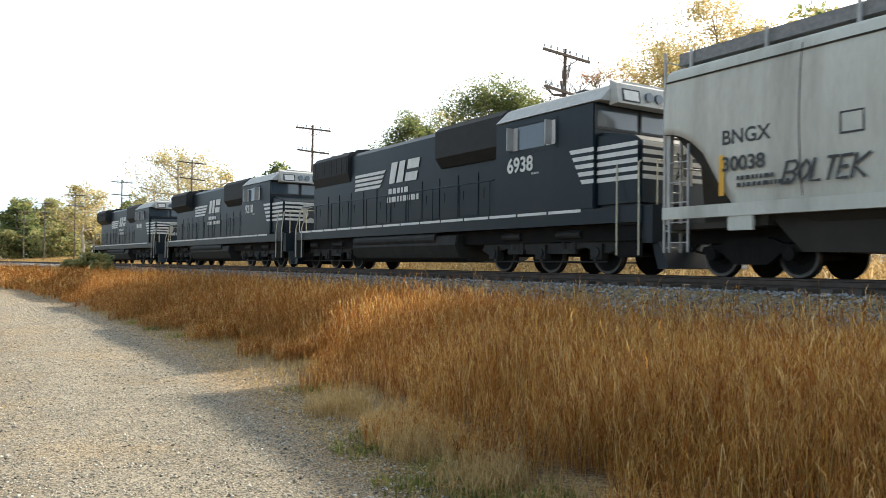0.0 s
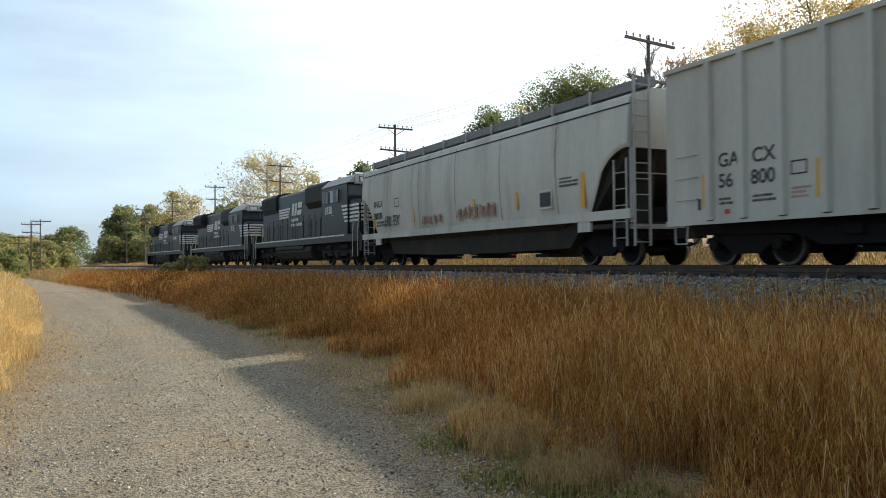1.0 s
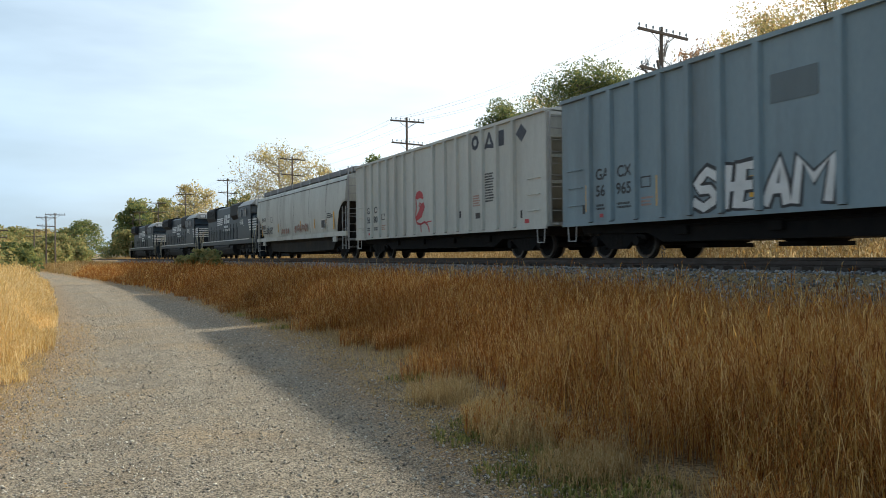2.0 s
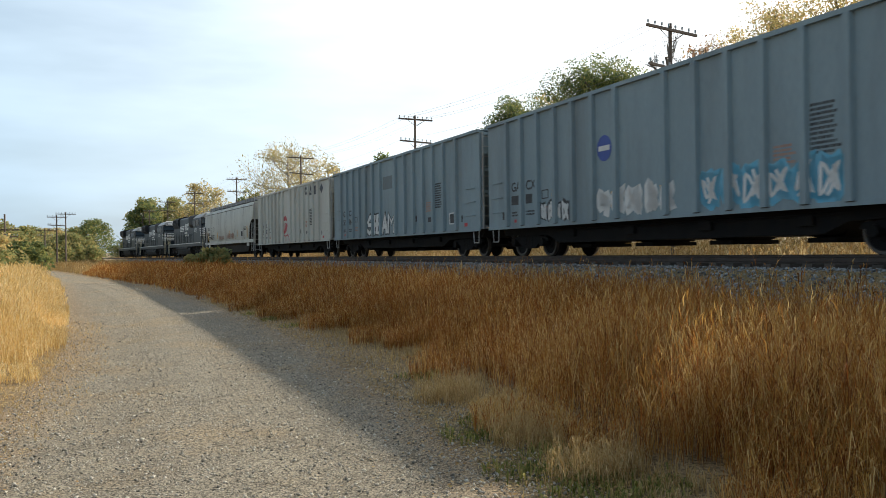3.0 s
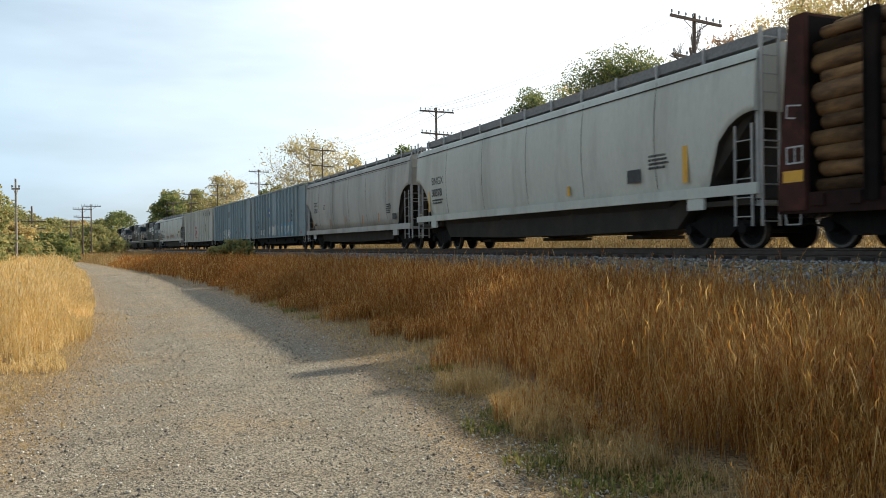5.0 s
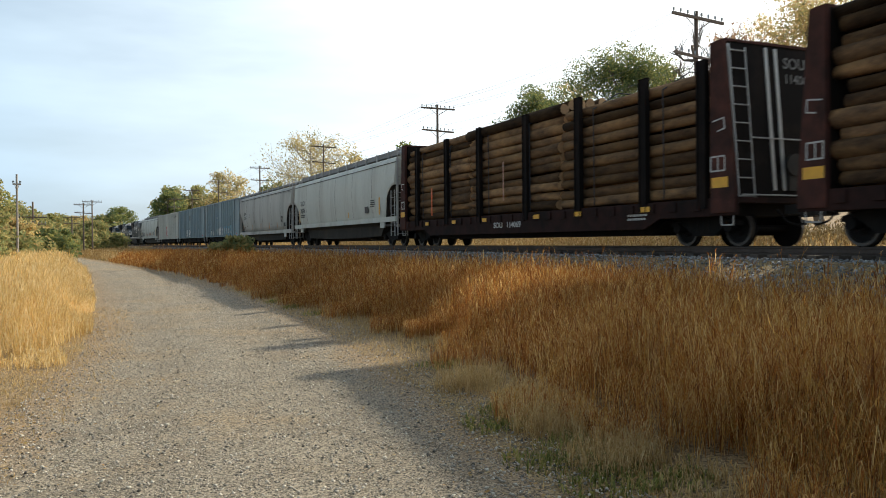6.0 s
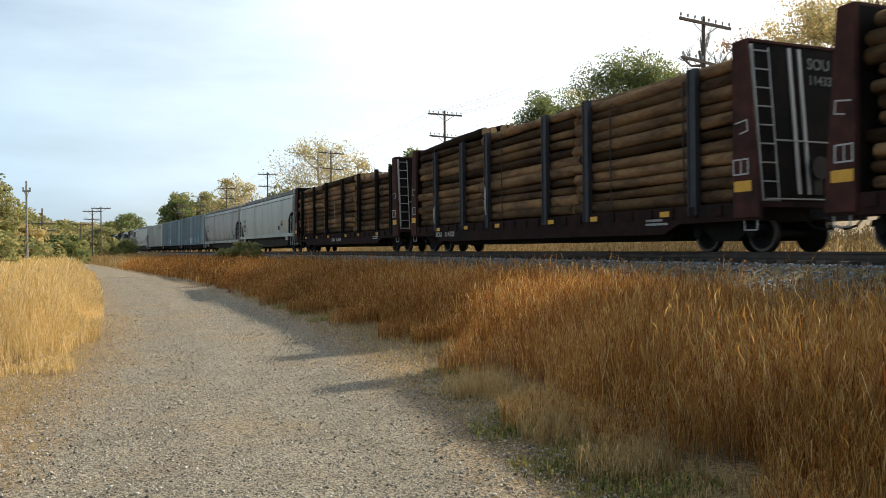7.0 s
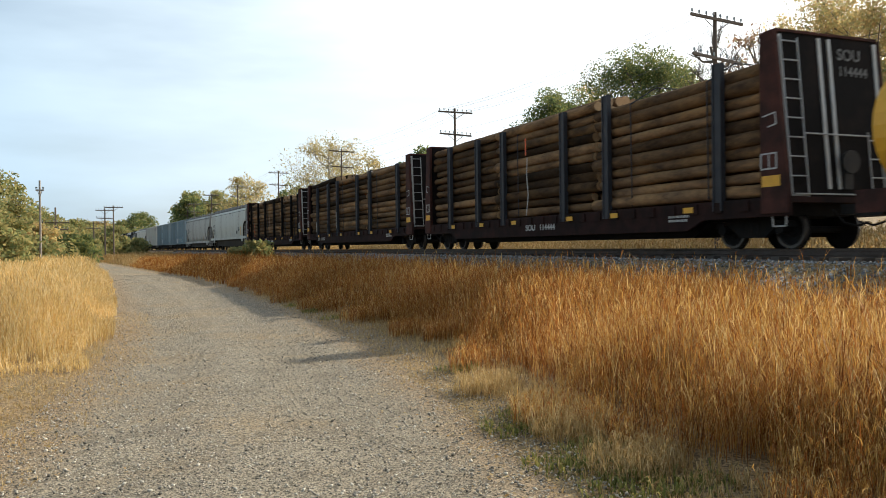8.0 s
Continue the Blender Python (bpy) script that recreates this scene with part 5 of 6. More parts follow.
STAKES = [8.6, 5.7, 3.4, -0.95, -3.4, -8.05]
car = put(log_flatcar("brown bulkhead flatcar loaded with rough logs and an orange strap", [9.45, 6.1, 3.0, -0.6, -3.8, -6.9, -9.1], "SOU   114069", 81, 1.8, (4.1, 4.2, 4.2), "dark_end"), -114.8)
panel("orange_marker", [rect(7.72, 7.62, 1.3, 2.5)], -1.57, "orange", car)
panel("orange_marker", [rect(1.02, 0.95, 1.6, 3.0)], -1.57, "faint_red", car)
car = put(log_flatcar("brown bulkhead flatcar loaded with dark logs between blue-black stakes", STAKES, "SOU   114332", 82, 8.6, (4.3, 4.4, 4.6)), -138.4)
scrawl("spray_tag", 3.5, 3.32, 1.2, 2.6, 1, 0.035, -1.63, "dim_white", car, "white sprayed scrawl on a stake", 92)
scrawl("spray_tag", 8.7, 8.52, 1.2, 2.2, 1, 0.035, -1.63, "dim_white", car, "white sprayed scrawl on a stake", 93)
car = put(log_flatcar("brown bulkhead flatcar loaded with brown logs and an orange strap", STAKES, "SOU   114444", 83, 1.65, (4.15, 4.2, 4.2)), -162.0)
panel("orange_marker", [rect(1.6, 1.52, 3.3, 3.9)], -1.57, "orange", car)
panel("white_strap", ribbon([(1.45, 3.2), (1.5, 2.6), (1.4, 1.9), (1.55, 1.2)], 0.05), -1.57, "dim_white", car)


def coil_car(label):
    """A low flatcar with one yellow-rimmed reel at its head."""
    car = tagged(new("flatcar"), label, "flatcar", "freight cars of the train")
    bm = bmesh.new()
    box(bm, -1.45, 1.45, -9.5, 9.5, 0.95, 1.12)
    part("deck", bm, "oxide", car, bevel=0.01)
    bm = bmesh.new()
    box(bm, -1.5, -1.43, -9.5, 9.5, 0.7, 1.14)
    box(bm, 1.43, 1.5, -9.5, 9.5, 0.7, 1.14)
    part("side_sill", bm, "oxide", car)
    bm = bmesh.new()
    box(bm, -0.4, 0.4, -9.3, 9.3, 0.5, 0.95)
    part("centre_sill", bm, "black", car)
    for s in (-1, 1):
        coupler(car, s * 9.5, s)
        freight_truck(car, s * 7.6)
    bm = bmesh.new()
    rod(bm, (0, 9.05, 2.35), (0, 9.25, 2.35), 1.2, 32)
    reel = part("reel_flange", bm, "black", car, "black round flange with a yellow rim")
    bm = bmesh.new()
    for i in range(32):
        a0, a1 = 6.2832 * i / 32, 6.2832 * (i + 1) / 32
        ring_ = [(r_ * math.cos(a_), r_ * math.sin(a_) + 2.35) for r_, a_ in ((1.12, a0), (1.26, a0), (1.26, a1), (1.12, a1))]
        prism(bm, ring_, 8.98, 9.32, "y")
    part("rim", bm, "yellow", reel, "yellow flange rim")
    return car


put(coil_car("low brown flatcar with a yellow-rimmed black reel"), -183.3)
# ---------------------------------------------------------------- line-side poles
MAT.update({
    "pole": material("weathered_pole_wood", (0.16, 0.125, 0.1), 0.9, second=(0.09, 0.07, 0.055), scale=4, stretch=(4, 4, 0.4), random_tint=0.25),
    "pale_pole": material("silvery_pole_wood", (0.36, 0.33, 0.3), 0.9, second=(0.24, 0.22, 0.2), scale=4, stretch=(4, 4, 0.4)),
    "insulator": material("glass_insulators", (0.3, 0.34, 0.36), 0.3, second=(0.2, 0.22, 0.22), scale=6),
    "wire": material("dull_wire", (0.2, 0.2, 0.21), 0.6),
})


def telegraph_pole(x, y, top, heading, arms, label, mat="pole", lean=0.0):
    base = float(ground_z(x, y)) - 0.05
    pole = tagged(new("telegraph_pole"), label, "pole", "poles along the track")
    pole.matrix_basis = pose(x, y, base, 0, lean, heading)
    h = top - base
    bm = bmesh.new()
    bmesh.ops.create_cone(bm, cap_ends=True, segments=10, radius1=0.1 if mat == "pale_pole" else 0.13, radius2=0.07 if mat == "pale_pole" else 0.085, depth=h, matrix=Matrix.Translation((0, 0, h / 2)))
    part("pole_shaft", bm, mat, pole)
    for k, (dz, wd, tilt) in enumerate(arms):
        bm = bmesh.new()
        box(bm, -wd / 2, wd / 2, -0.19, -0.09, -0.06, 0.06)
        bmesh.ops.transform(bm, matrix=Matrix.Translation((0, 0, h - dz)) @ Matrix.Rotation(radians(tilt), 4, "Y"), verts=bm.verts)
        arm = part("crossarm", bm, mat, pole)
        n = 8
        for i in range(n):
            px = (-0.47 + 0.94 * i / (n - 1)) * wd
            if abs(px) < 0.15:
                continue
            pz = h - dz + 0.06 - px * math.tan(radians(tilt))
            if "insulator" not in CACHE:
                bm = bmesh.new()
                rod(bm, (0, 0, 0), (0, 0, 0.1), 0.02, 5)
                rod(bm, (0, 0, 0.08), (0, 0, 0.2), 0.045, 6)
                CACHE["insulator"] = bpy.data.meshes.new("insulator")
                bm.to_mesh(CACHE["insulator"])
                bm.free()
                CACHE["insulator"].materials.append(MAT["insulator"])
            shared("insulator", CACHE["insulator"], arm, pose(px, -0.14, pz))
        bm = bmesh.new()
        for s in (-1, 1):
            rod(bm, (s * wd * 0.25, -0.2, h - dz - 0.06), (0, -0.13, h - dz - 0.55), 0.02, 4)
        part("brace", bm, mat, arm)
    return pole


TWO = [(0.35, 3.0, 0), (1.9, 2.8, 0)]
RIGHT_POLES = [(28.8, 12.17, 4), (57.8, 12.69, 0), (87.4, 13.01, 1), (115.4, 13.04, 0), (143.6, 13.03, -1), (169.0, 13.08, 0), (191.4, 12.42, 0)]
for s, top, tilt in RIGHT_POLES:
    x, y, a = track_at(s, 10.6)
    telegraph_pole(x, y, top, math.degrees(a), [(0.35, 3.0, tilt), (2.15, 2.8, tilt + 2)], "weathered telegraph pole with two insulator crossarms")
for x, y, top, arms, m, lab in (
        (-8.0, 64.7, 6.85, [(0.75, 0.55, 0)], "pale_pole", "slim pale pole with a short bracket arm"),
        (-9.7, 90.0, 6.1, [(1.6, 2.6, 0), (2.3, 2.4, 0)], "pole", "dark pole with low double crossarms"),
        (-6.05, 132.0, 8.55, [(0.3, 2.8, 0)], "pole", "weathered telegraph pole with one crossarm"),
        (-6.95, 126.0, 7.8, [(0.3, 2.6, 0), (1.5, 2.4, 3)], "pole", "leaning telegraph pole with two crossarms"),
        (-9.1, 135.0, 6.2, [(0.3, 2.4, 0), (1.2, 2.2, 0)], "pole", "short telegraph pole with two crossarms"),
        (-17.5, 170.0, 4.6, [(0.4, 2.2, 0)], "pole", "short dark pole with one crossarm")):
    telegraph_pole(x, y, top, 8, arms, lab, mat=m)


def wires():
    holder = tagged(new("line_wires"), "sagging thin wires strung between the poles", "wires", kind="structure")
    for off, dz in ((-1.3, 0.2), (-0.7, 0.2), (0.7, 0.2), (1.3, 0.2), (-1.2, 2.0), (1.2, 2.0)):
        pts = []
        for (s0, t0, _), (s1, t1, _) in zip(RIGHT_POLES, RIGHT_POLES[1:]):
            for k in range(8):
                u = k / 8
                x, y, a = track_at(s0 + (s1 - s0) * u, 10.6 + off)
                pts.append((x, y, t0 + (t1 - t0) * u - dz - 1.6 * u * (1 - u)))
        bm = bmesh.new()
        for p, q in zip(pts, pts[1:]):
            rod(bm, p, q, 0.007, 3)
        part("wire", bm, "wire", holder)


wires()
# ---------------------------------------------------------------- vegetation
def leafy(name, colours, through_light=0.35, rough=0.7, gloss=0.2):
    """Leaf or blade: one of several colours for each blade, and some light through it."""
    m = bpy.data.materials.new(name)
    m.use_nodes = True
    n, l = m.node_tree.nodes, m.node_tree.links
    b, out = n["Principled BSDF"], n["Material Output"]
    b.inputs["Roughness"].default_value, b.inputs["Specular IOR Level"].default_value = rough, gloss
    ge = n.new("ShaderNodeNewGeometry")
    rp = n.new("ShaderNodeValToRGB")
    el = rp.color_ramp.elements
    while len(el) < len(colours):
        el.new(0.5)
    for i, c in enumerate(colours):
        el[i].position, el[i].color = i / len(colours), (*c, 1)
    rp.color_ramp.interpolation = "CONSTANT"
    l.new(ge.outputs["Random Per Island"], rp.inputs["Fac"])
    tc = n.new("ShaderNodeTexCoord")
    big = n.new("ShaderNodeTexNoise")
    big.inputs["Scale"].default_value, big.inputs["Detail"].default_value = 0.35, 3.0
    l.new(tc.outputs["Object"], big.inputs["Vector"])
    hs = n.new("ShaderNodeHueSaturation")
    v = n.new("ShaderNodeMapRange")
    v.inputs["From Min"].default_value, v.inputs["From Max"].default_value = 0.3, 0.7
    v.inputs["To Min"].default_value, v.inputs["To Max"].default_value = 0.72, 1.25
    l.new(big.outputs["Fac"], v.inputs["Value"])
    l.new(v.outputs["Result"], hs.inputs["Value"])
    l.new(rp.outputs["Color"], hs.inputs["Color"])
    l.new(hs.outputs["Color"], b.inputs["Base Color"])
    tr = n.new("ShaderNodeBsdfTranslucent")
    l.new(hs.outputs["Color"], tr.inputs["Color"])
    mx = n.new("ShaderNodeMixShader")
    mx.inputs["Fac"].default_value = through_light
    l.new(b.outputs["BSDF"], mx.inputs[1])
    l.new(tr.outputs["BSDF"], mx.inputs[2])
    l.new(mx.outputs["Shader"], out.inputs["Surface"])
    return m


MAT.update({
    "russet": leafy("russet_prairie_grass", [(0.36, 0.128, 0.03), (0.54, 0.275, 0.068), (0.19, 0.066, 0.017), (0.62, 0.36, 0.1), (0.43, 0.172, 0.041), (0.82, 0.58, 0.25), (0.26, 0.093, 0.024), (0.49, 0.22, 0.056)], 0.44, 0.55, 0.12),
    "amber": leafy("amber_dry_grass", [(0.7, 0.44, 0.13), (0.56, 0.31, 0.08), (0.83, 0.6, 0.26), (0.46, 0.235, 0.06), (0.66, 0.42, 0.15)], 0.48, 0.55, 0.12),
    "golden": leafy("golden_dry_grass", [(0.78, 0.57, 0.24), (0.62, 0.42, 0.16), (0.86, 0.71, 0.41), (0.7, 0.5, 0.2), (0.82, 0.67, 0.38), (0.54, 0.36, 0.14)], 0.5),
    "pale_grass": leafy("pale_straw_verge_grass", [(0.55, 0.4, 0.2), (0.46, 0.31, 0.14), (0.36, 0.26, 0.1), (0.62, 0.48, 0.26), (0.28, 0.18, 0.075), (0.44, 0.27, 0.1)], 0.4, 0.65, 0.08),
    "golden_litter": leafy("golden_straw_litter", [(0.62, 0.44, 0.2), (0.5, 0.34, 0.14), (0.7, 0.54, 0.3), (0.4, 0.26, 0.1), (0.56, 0.42, 0.2)], 0.4, 0.65, 0.08),
    "green_grass": leafy("green_verge_weeds", [(0.2, 0.22, 0.06), (0.3, 0.3, 0.08), (0.4, 0.35, 0.11), (0.15, 0.17, 0.05)], 0.35),
    "leaf_green": leafy("dark_green_leaves", [(0.14, 0.18, 0.075), (0.18, 0.23, 0.085), (0.26, 0.28, 0.1), (0.13, 0.175, 0.085), (0.34, 0.32, 0.11)], 0.5),
    "leaf_yellow": leafy("yellowing_leaves", [(0.56, 0.46, 0.2), (0.44, 0.39, 0.17), (0.64, 0.5, 0.22), (0.36, 0.35, 0.17), (0.66, 0.58, 0.36)], 0.5),
    "leaf_gold": leafy("golden_orange_leaves", [(0.58, 0.46, 0.2), (0.66, 0.49, 0.22), (0.52, 0.36, 0.17), (0.48, 0.43, 0.2), (0.4, 0.37, 0.17)], 0.6),
    # olive lightened so that the colour itself carries the far trees' haze
    "leaf_olive": leafy("hazed_olive_autumn_leaves", [(0.28, 0.3, 0.13), (0.36, 0.35, 0.14), (0.42, 0.36, 0.15), (0.22, 0.26, 0.115), (0.46, 0.39, 0.17)], 0.55),
    "leaf_rust": leafy("rusty_pink_leaves", [(0.42, 0.27, 0.17), (0.46, 0.33, 0.22), (0.36, 0.22, 0.14), (0.42, 0.36, 0.2)], 0.5),
    "trunk": material("grey_brown_tree_bark", (0.16, 0.13, 0.105), 0.95, second=(0.09, 0.075, 0.06), scale=4, grain=20, stretch=(3, 3, 0.6), bump=0.5),
    "pale_trunk": material("pale_mottled_bark", (0.42, 0.38, 0.32), 0.9, second=(0.22, 0.19, 0.15), scale=3, grain=12, stretch=(3, 3, 0.8), bump=0.3),
})


def blades(name, xs, ys, heights, width, mat, seed, label, category, leaves=2, head=True, lean=0.5, droop=0.45):
    """Grass plants, each a bent stalk, drooping leaves and a feathery head, all in one mesh."""
    rng = np.random.default_rng(seed)
    n = len(xs)
    zs = ground_z(xs, ys) - 0.02
    base = np.stack([xs, ys, zs], -1)
    a = rng.uniform(0, 2 * np.pi, n)
    la = rng.uniform(0, 2 * np.pi, n)
    lean_v = np.stack([np.cos(la), np.sin(la), np.zeros(n)], -1) * (rng.random(n) ** 1.5 * lean * heights)[:, None]
    side = np.stack([np.cos(a), np.sin(a), np.zeros(n)], -1)
    V, T, off = [], [], 0

    def strip(roots, path, wid, sd):
        """path: list of offsets from the root, wid: list of half widths; the last is a point."""
        nonlocal off
        m = len(roots)
        rows = []
        for p, w in zip(path[:-1], wid):
            rows.append(roots + p - sd * w[:, None])
            rows.append(roots + p + sd * w[:, None])
        rows.append(roots + path[-1])
        k = len(rows)
        V.append(np.stack(rows, 1).reshape(-1, 3))
        tri = []
        for j in range(len(path) - 2):
            i = 2 * j
            tri += [(i, i + 1, i + 2), (i + 1, i + 3, i + 2)]
        tri.append((k - 3, k - 2, k - 1))
        T.append((np.array(tri)[None] + (np.arange(m) * k)[:, None, None]).reshape(-1, 3) + off)
        off += m * k

    up = np.zeros((n, 3))
    up[:, 2] = 1
    h = heights[:, None]
    w = np.full(n, width) * rng.uniform(0.7, 1.4, n)
    strip(base, [up * 0, up * h * 0.55 + lean_v * 0.3, up * h + lean_v], [w, w * 0.8], side)
    for k in range(leaves):
        b2 = rng.uniform(0, 2 * np.pi, n)
        d = np.stack([np.cos(b2), np.sin(b2), np.zeros(n)], -1)
        s2 = np.stack([-np.sin(b2), np.cos(b2), np.zeros(n)], -1)
        z0 = rng.uniform(0.05, 0.6, n)[:, None]
        ln = (rng.uniform(0.3, 0.6, n) * heights)[:, None]
        root = base + up * h * z0 + lean_v * z0 * 0.4
        strip(root, [up * 0, up * ln * 0.75 + d * ln * 0.3, up * ln * (0.75 - droop * rng.random((n, 1))) + d * ln * 0.75], [w * 0.9, w * 1.0], s2)
    if head:
        tip = base + up * h + lean_v
        for k in range(2):
            b2 = a + k * 1.4
            s2 = np.stack([np.cos(b2), np.sin(b2), np.zeros(n)], -1)
            fl = (rng.uniform(0.08, 0.18, n) * heights)[:, None]
            dirn = up * 0.9 + lean_v / heights[:, None] * 1.2
            strip(tip - up * 0.04, [dirn * 0, dirn * fl * 0.5, dirn * fl + s2 * 0.03], [w * 0.7, w * 1.35], s2)
    ob = quick_mesh(name, np.concatenate(V), np.concatenate(T), mat)
    return tagged(ob, label, category, kind="stuff")


TALL_Y = [0, 3, 4.1, 6, 8, 12, 16.6, 21, 30, 45, 80, 200]
TALL_X = [3.3, 3.3, 3.3, 3.35, 3.75, 4.2, 3.95, 3.6, 3.3, 2.1, -2.3, -19]
R = np.random.default_rng(77)


def tall_field(n, y0, y1, power=1.0):
    y = y0 + (y1 - y0) * R.random(n) ** power
    x0 = np.interp(y, TALL_Y, TALL_X) + 0.35 * np.sin(y * 1.9) + 0.2 * np.sin(y * 4.7 + 1)
    x1 = centre_x(y) - 5.2
    x = x0 + (x1 - x0) * R.random(n)
    clump = np.sin(x * 2.1 + 1.3 * np.sin(y * 1.1)) * np.sin(y * 1.7 + np.sin(x * 1.9))
    keep = R.random(n) < 0.62 + 0.38 * clump
    x, y = x[keep], y[keep]
    far_side = np.clip(0.62 + 0.38 * (centre_x(y) - 5.2 - x) / 2.5, 0.62, 1)
    edge = far_side * np.clip((x - (np.interp(y, TALL_Y, TALL_X) - 0.4)) / 1.3, 0.36, 1)
    h = (0.72 + 0.1 * np.sin(x * 0.9 + 0.7 * y) + R.normal(0, 0.15, len(x))) * edge
    return x, y, np.clip(h, 0.3, 1.35)


def clumped(n, cx, cy, rad):
    i = R.integers(0, len(cx), n)
    a, d = R.uniform(0, 6.28, n), rad * R.random(n) ** 0.7
    return np.asarray(cx)[i] + d * np.cos(a), np.asarray(cy)[i] + d * np.sin(a)


def build_grass():
    blades("tall_grass", *tall_field(19000, 1.5, 9), 0.0021, MAT["russet"], 1, "tall russet prairie grass gone to seed beside the road", "grass", leaves=3)
    blades("tall_grass", *tall_field(20000, 9, 14), 0.0026, MAT["russet"], 15, "tall russet prairie grass gone to seed beside the road", "grass", leaves=3)
    blades("tall_grass", *tall_field(44000, 14, 34), 0.0038, MAT["russet"], 2, "tall russet prairie grass gone to seed beside the road", "grass")
    blades("tall_grass", *tall_field(26000, 34, 80), 0.011, MAT["russet"], 3, "tall russet prairie grass gone to seed beside the track", "grass", leaves=1)
    # same russet grass, in the straw colour to imitate haze over the distance
    blades("tall_grass", *tall_field(16000, 80, 190), 0.026, MAT["pale_grass"], 4, "far russet grass along the track", "grass", leaves=1)
    # golden plants among the russet
    x, y, h = tall_field(9500, 2.0, 26, 1.5)
    blades("golden_grass", x, y, h * 1.02, 0.0026, MAT["amber"], 5, "golden stalks among the russet grass", "grass")
    # more light stalks close by, their colour making up for missing sunlight there
    x, y, h = tall_field(5500, 1.8, 7.5)
    blades("golden_grass", x, y, h * 0.95, 0.002, MAT["amber"], 16, "golden stalks among the russet grass", "grass", leaves=3)
    # left bank
    for n, y0, y1, wd, sd in ((24000, 11.2, 26, 0.005, 6), (12000, 26, 60, 0.011, 7), (6000, 60, 130, 0.024, 8)):
        y = y0 + (y1 - y0) * R.random(n)
        xr = np.interp(y, ROAD_Y, ROAD_L) - 0.15 + 0.2 * np.sin(y * 1.3)
        x = xr - 7.5 * R.random(n) ** 1.2 * (1 + y / 40)
        front = np.clip((y - 11.6 + 0.35 * np.sin(x * 2)) / 1.5, 0.12, 1)
        edge = np.clip((xr - x) / 0.9, 0.3, 1)
        h = np.clip((0.98 + 0.12 * np.sin(x + y) + R.normal(0, 0.1, n)) * front * edge, 0.15, 1.3)
        blades("golden_bank_grass", x, y, h, wd * 0.75, MAT["golden"], sd, "sunlit golden dry grass on the bank", "grass", leaves=2 if sd < 8 else 1)
    # verges: short straw, weeds and litter on both sides of the road
    n = 10000
    y = 2.2 + 26 * R.random(n) ** 1.4
    xr = np.interp(y, ROAD_Y, ROAD_R)
    tall = np.interp(y, TALL_Y, TALL_X)
    u = R.random(n)
    x = xr - 0.25 + (tall + 0.5 - xr) * u ** 0.65
    h = np.clip(0.02 + 0.13 * u + R.normal(0, 0.04, n), 0.015, 0.4)
    blades("verge_grass", x, y, h, 0.0028, MAT["golden_litter"], 9, "short straw-coloured grass on the road verge", "grass", head=False, lean=0.7)
    cx = [3.2, 3.4, 3.3, 3.1, 3.3]
    cy = [5.6, 6.5, 7.6, 4.6, 6.1]
    x, y = clumped(2200, cx, cy, 0.36)
    blades("straw_tuft", x, y, R.uniform(0.1, 0.3, len(x)), 0.0022, MAT["golden_litter"], 10, "pale feathery straw tufts at the verge", "grass", lean=0.7)
    cx, cy = [3.0, 3.1, 3.2, 2.85, 3.2, 3.5, 3.6, 3.5, 3.4, 3.5, 2.7, 2.75], [4.6, 5.2, 4.1, 6.0, 6.4, 9.0, 16.5, 18.5, 20.5, 22.5, 4.9, 4.2]
    x, y = clumped(1500, cx, cy, 0.3)
    blades("green_weeds", x, y, R.uniform(0.04, 0.14, len(x)), 0.005, MAT["green_grass"], 11, "low green weeds at the road edge", "weeds", head=False, lean=0.9)
    n = 42000
    y = 3.2 + 18 * R.random(n) ** 1.3
    x = np.interp(y, ROAD_Y, ROAD_L) + 0.75 - 3.4 * R.random(n) ** 0.8
    blades("verge_grass", x, y, np.clip(R.normal(0.04, 0.025, n), 0.012, 0.15), 0.0028, MAT["golden_litter"], 12, "sparse trodden straw on the road's edge", "grass", head=False, lean=1.2)
    # beyond the track
    n = 30000
    y = 2 + 230 * R.random(n) ** 1.3
    x = centre_x(y) + 5.5 + 16 * R.random(n)
    blades("field_grass", x, y, R.uniform(0.6, 1.0, n), 0.022, MAT["pale_grass"], 13, "pale dry grass beyond the track", "grass", leaves=1)
    # ballast edge weeds
    n = 2500
    y = 4 + 60 * R.random(n)
    x = centre_x(y) - R.uniform(3.0, 4.4, n)
    blades("ballast_weeds", x, y, R.uniform(0.15, 0.6, n), 0.006, MAT["russet"], 14, "thin dry weeds at the ballast's foot", "grass")


def leaf_litter():
    n = 5200
    y = 2.4 + 18 * R.random(n) ** 1.3
    side = R.random(n) < 0.55
    x = np.where(side, np.interp(y, ROAD_Y, ROAD_R) + R.normal(0.15, 0.4, n), np.interp(y, ROAD_Y, ROAD_L) - R.normal(0.1, 0.7, n))
    p = np.stack([x, y, ground_z(x, y) + 0.048], -1)
    a = R.uniform(0, 6.28, n)
    size = R.uniform(0.008, 0.024, n)
    t1 = np.stack([np.cos(a), np.sin(a), R.uniform(-0.3, 0.3, n)], -1) * size[:, None]
    t2 = np.stack([-np.sin(a), np.cos(a), R.uniform(-0.4, 0.4, n)], -1) * size[:, None] * 0.6
    v = np.stack([p - t1, p - t2, p + t1, p + t2], 1).reshape(-1, 3)
    f = np.array([(0, 1, 2), (0, 2, 3)])[None] + (np.arange(n) * 4)[:, None, None]
    tagged(quick_mesh("leaf_litter", v, f.reshape(-1, 3), MAT["pale_grass"]), "scattered brown leaf litter at the road edges", "leaves", kind="stuff")


build_grass()
leaf_litter()


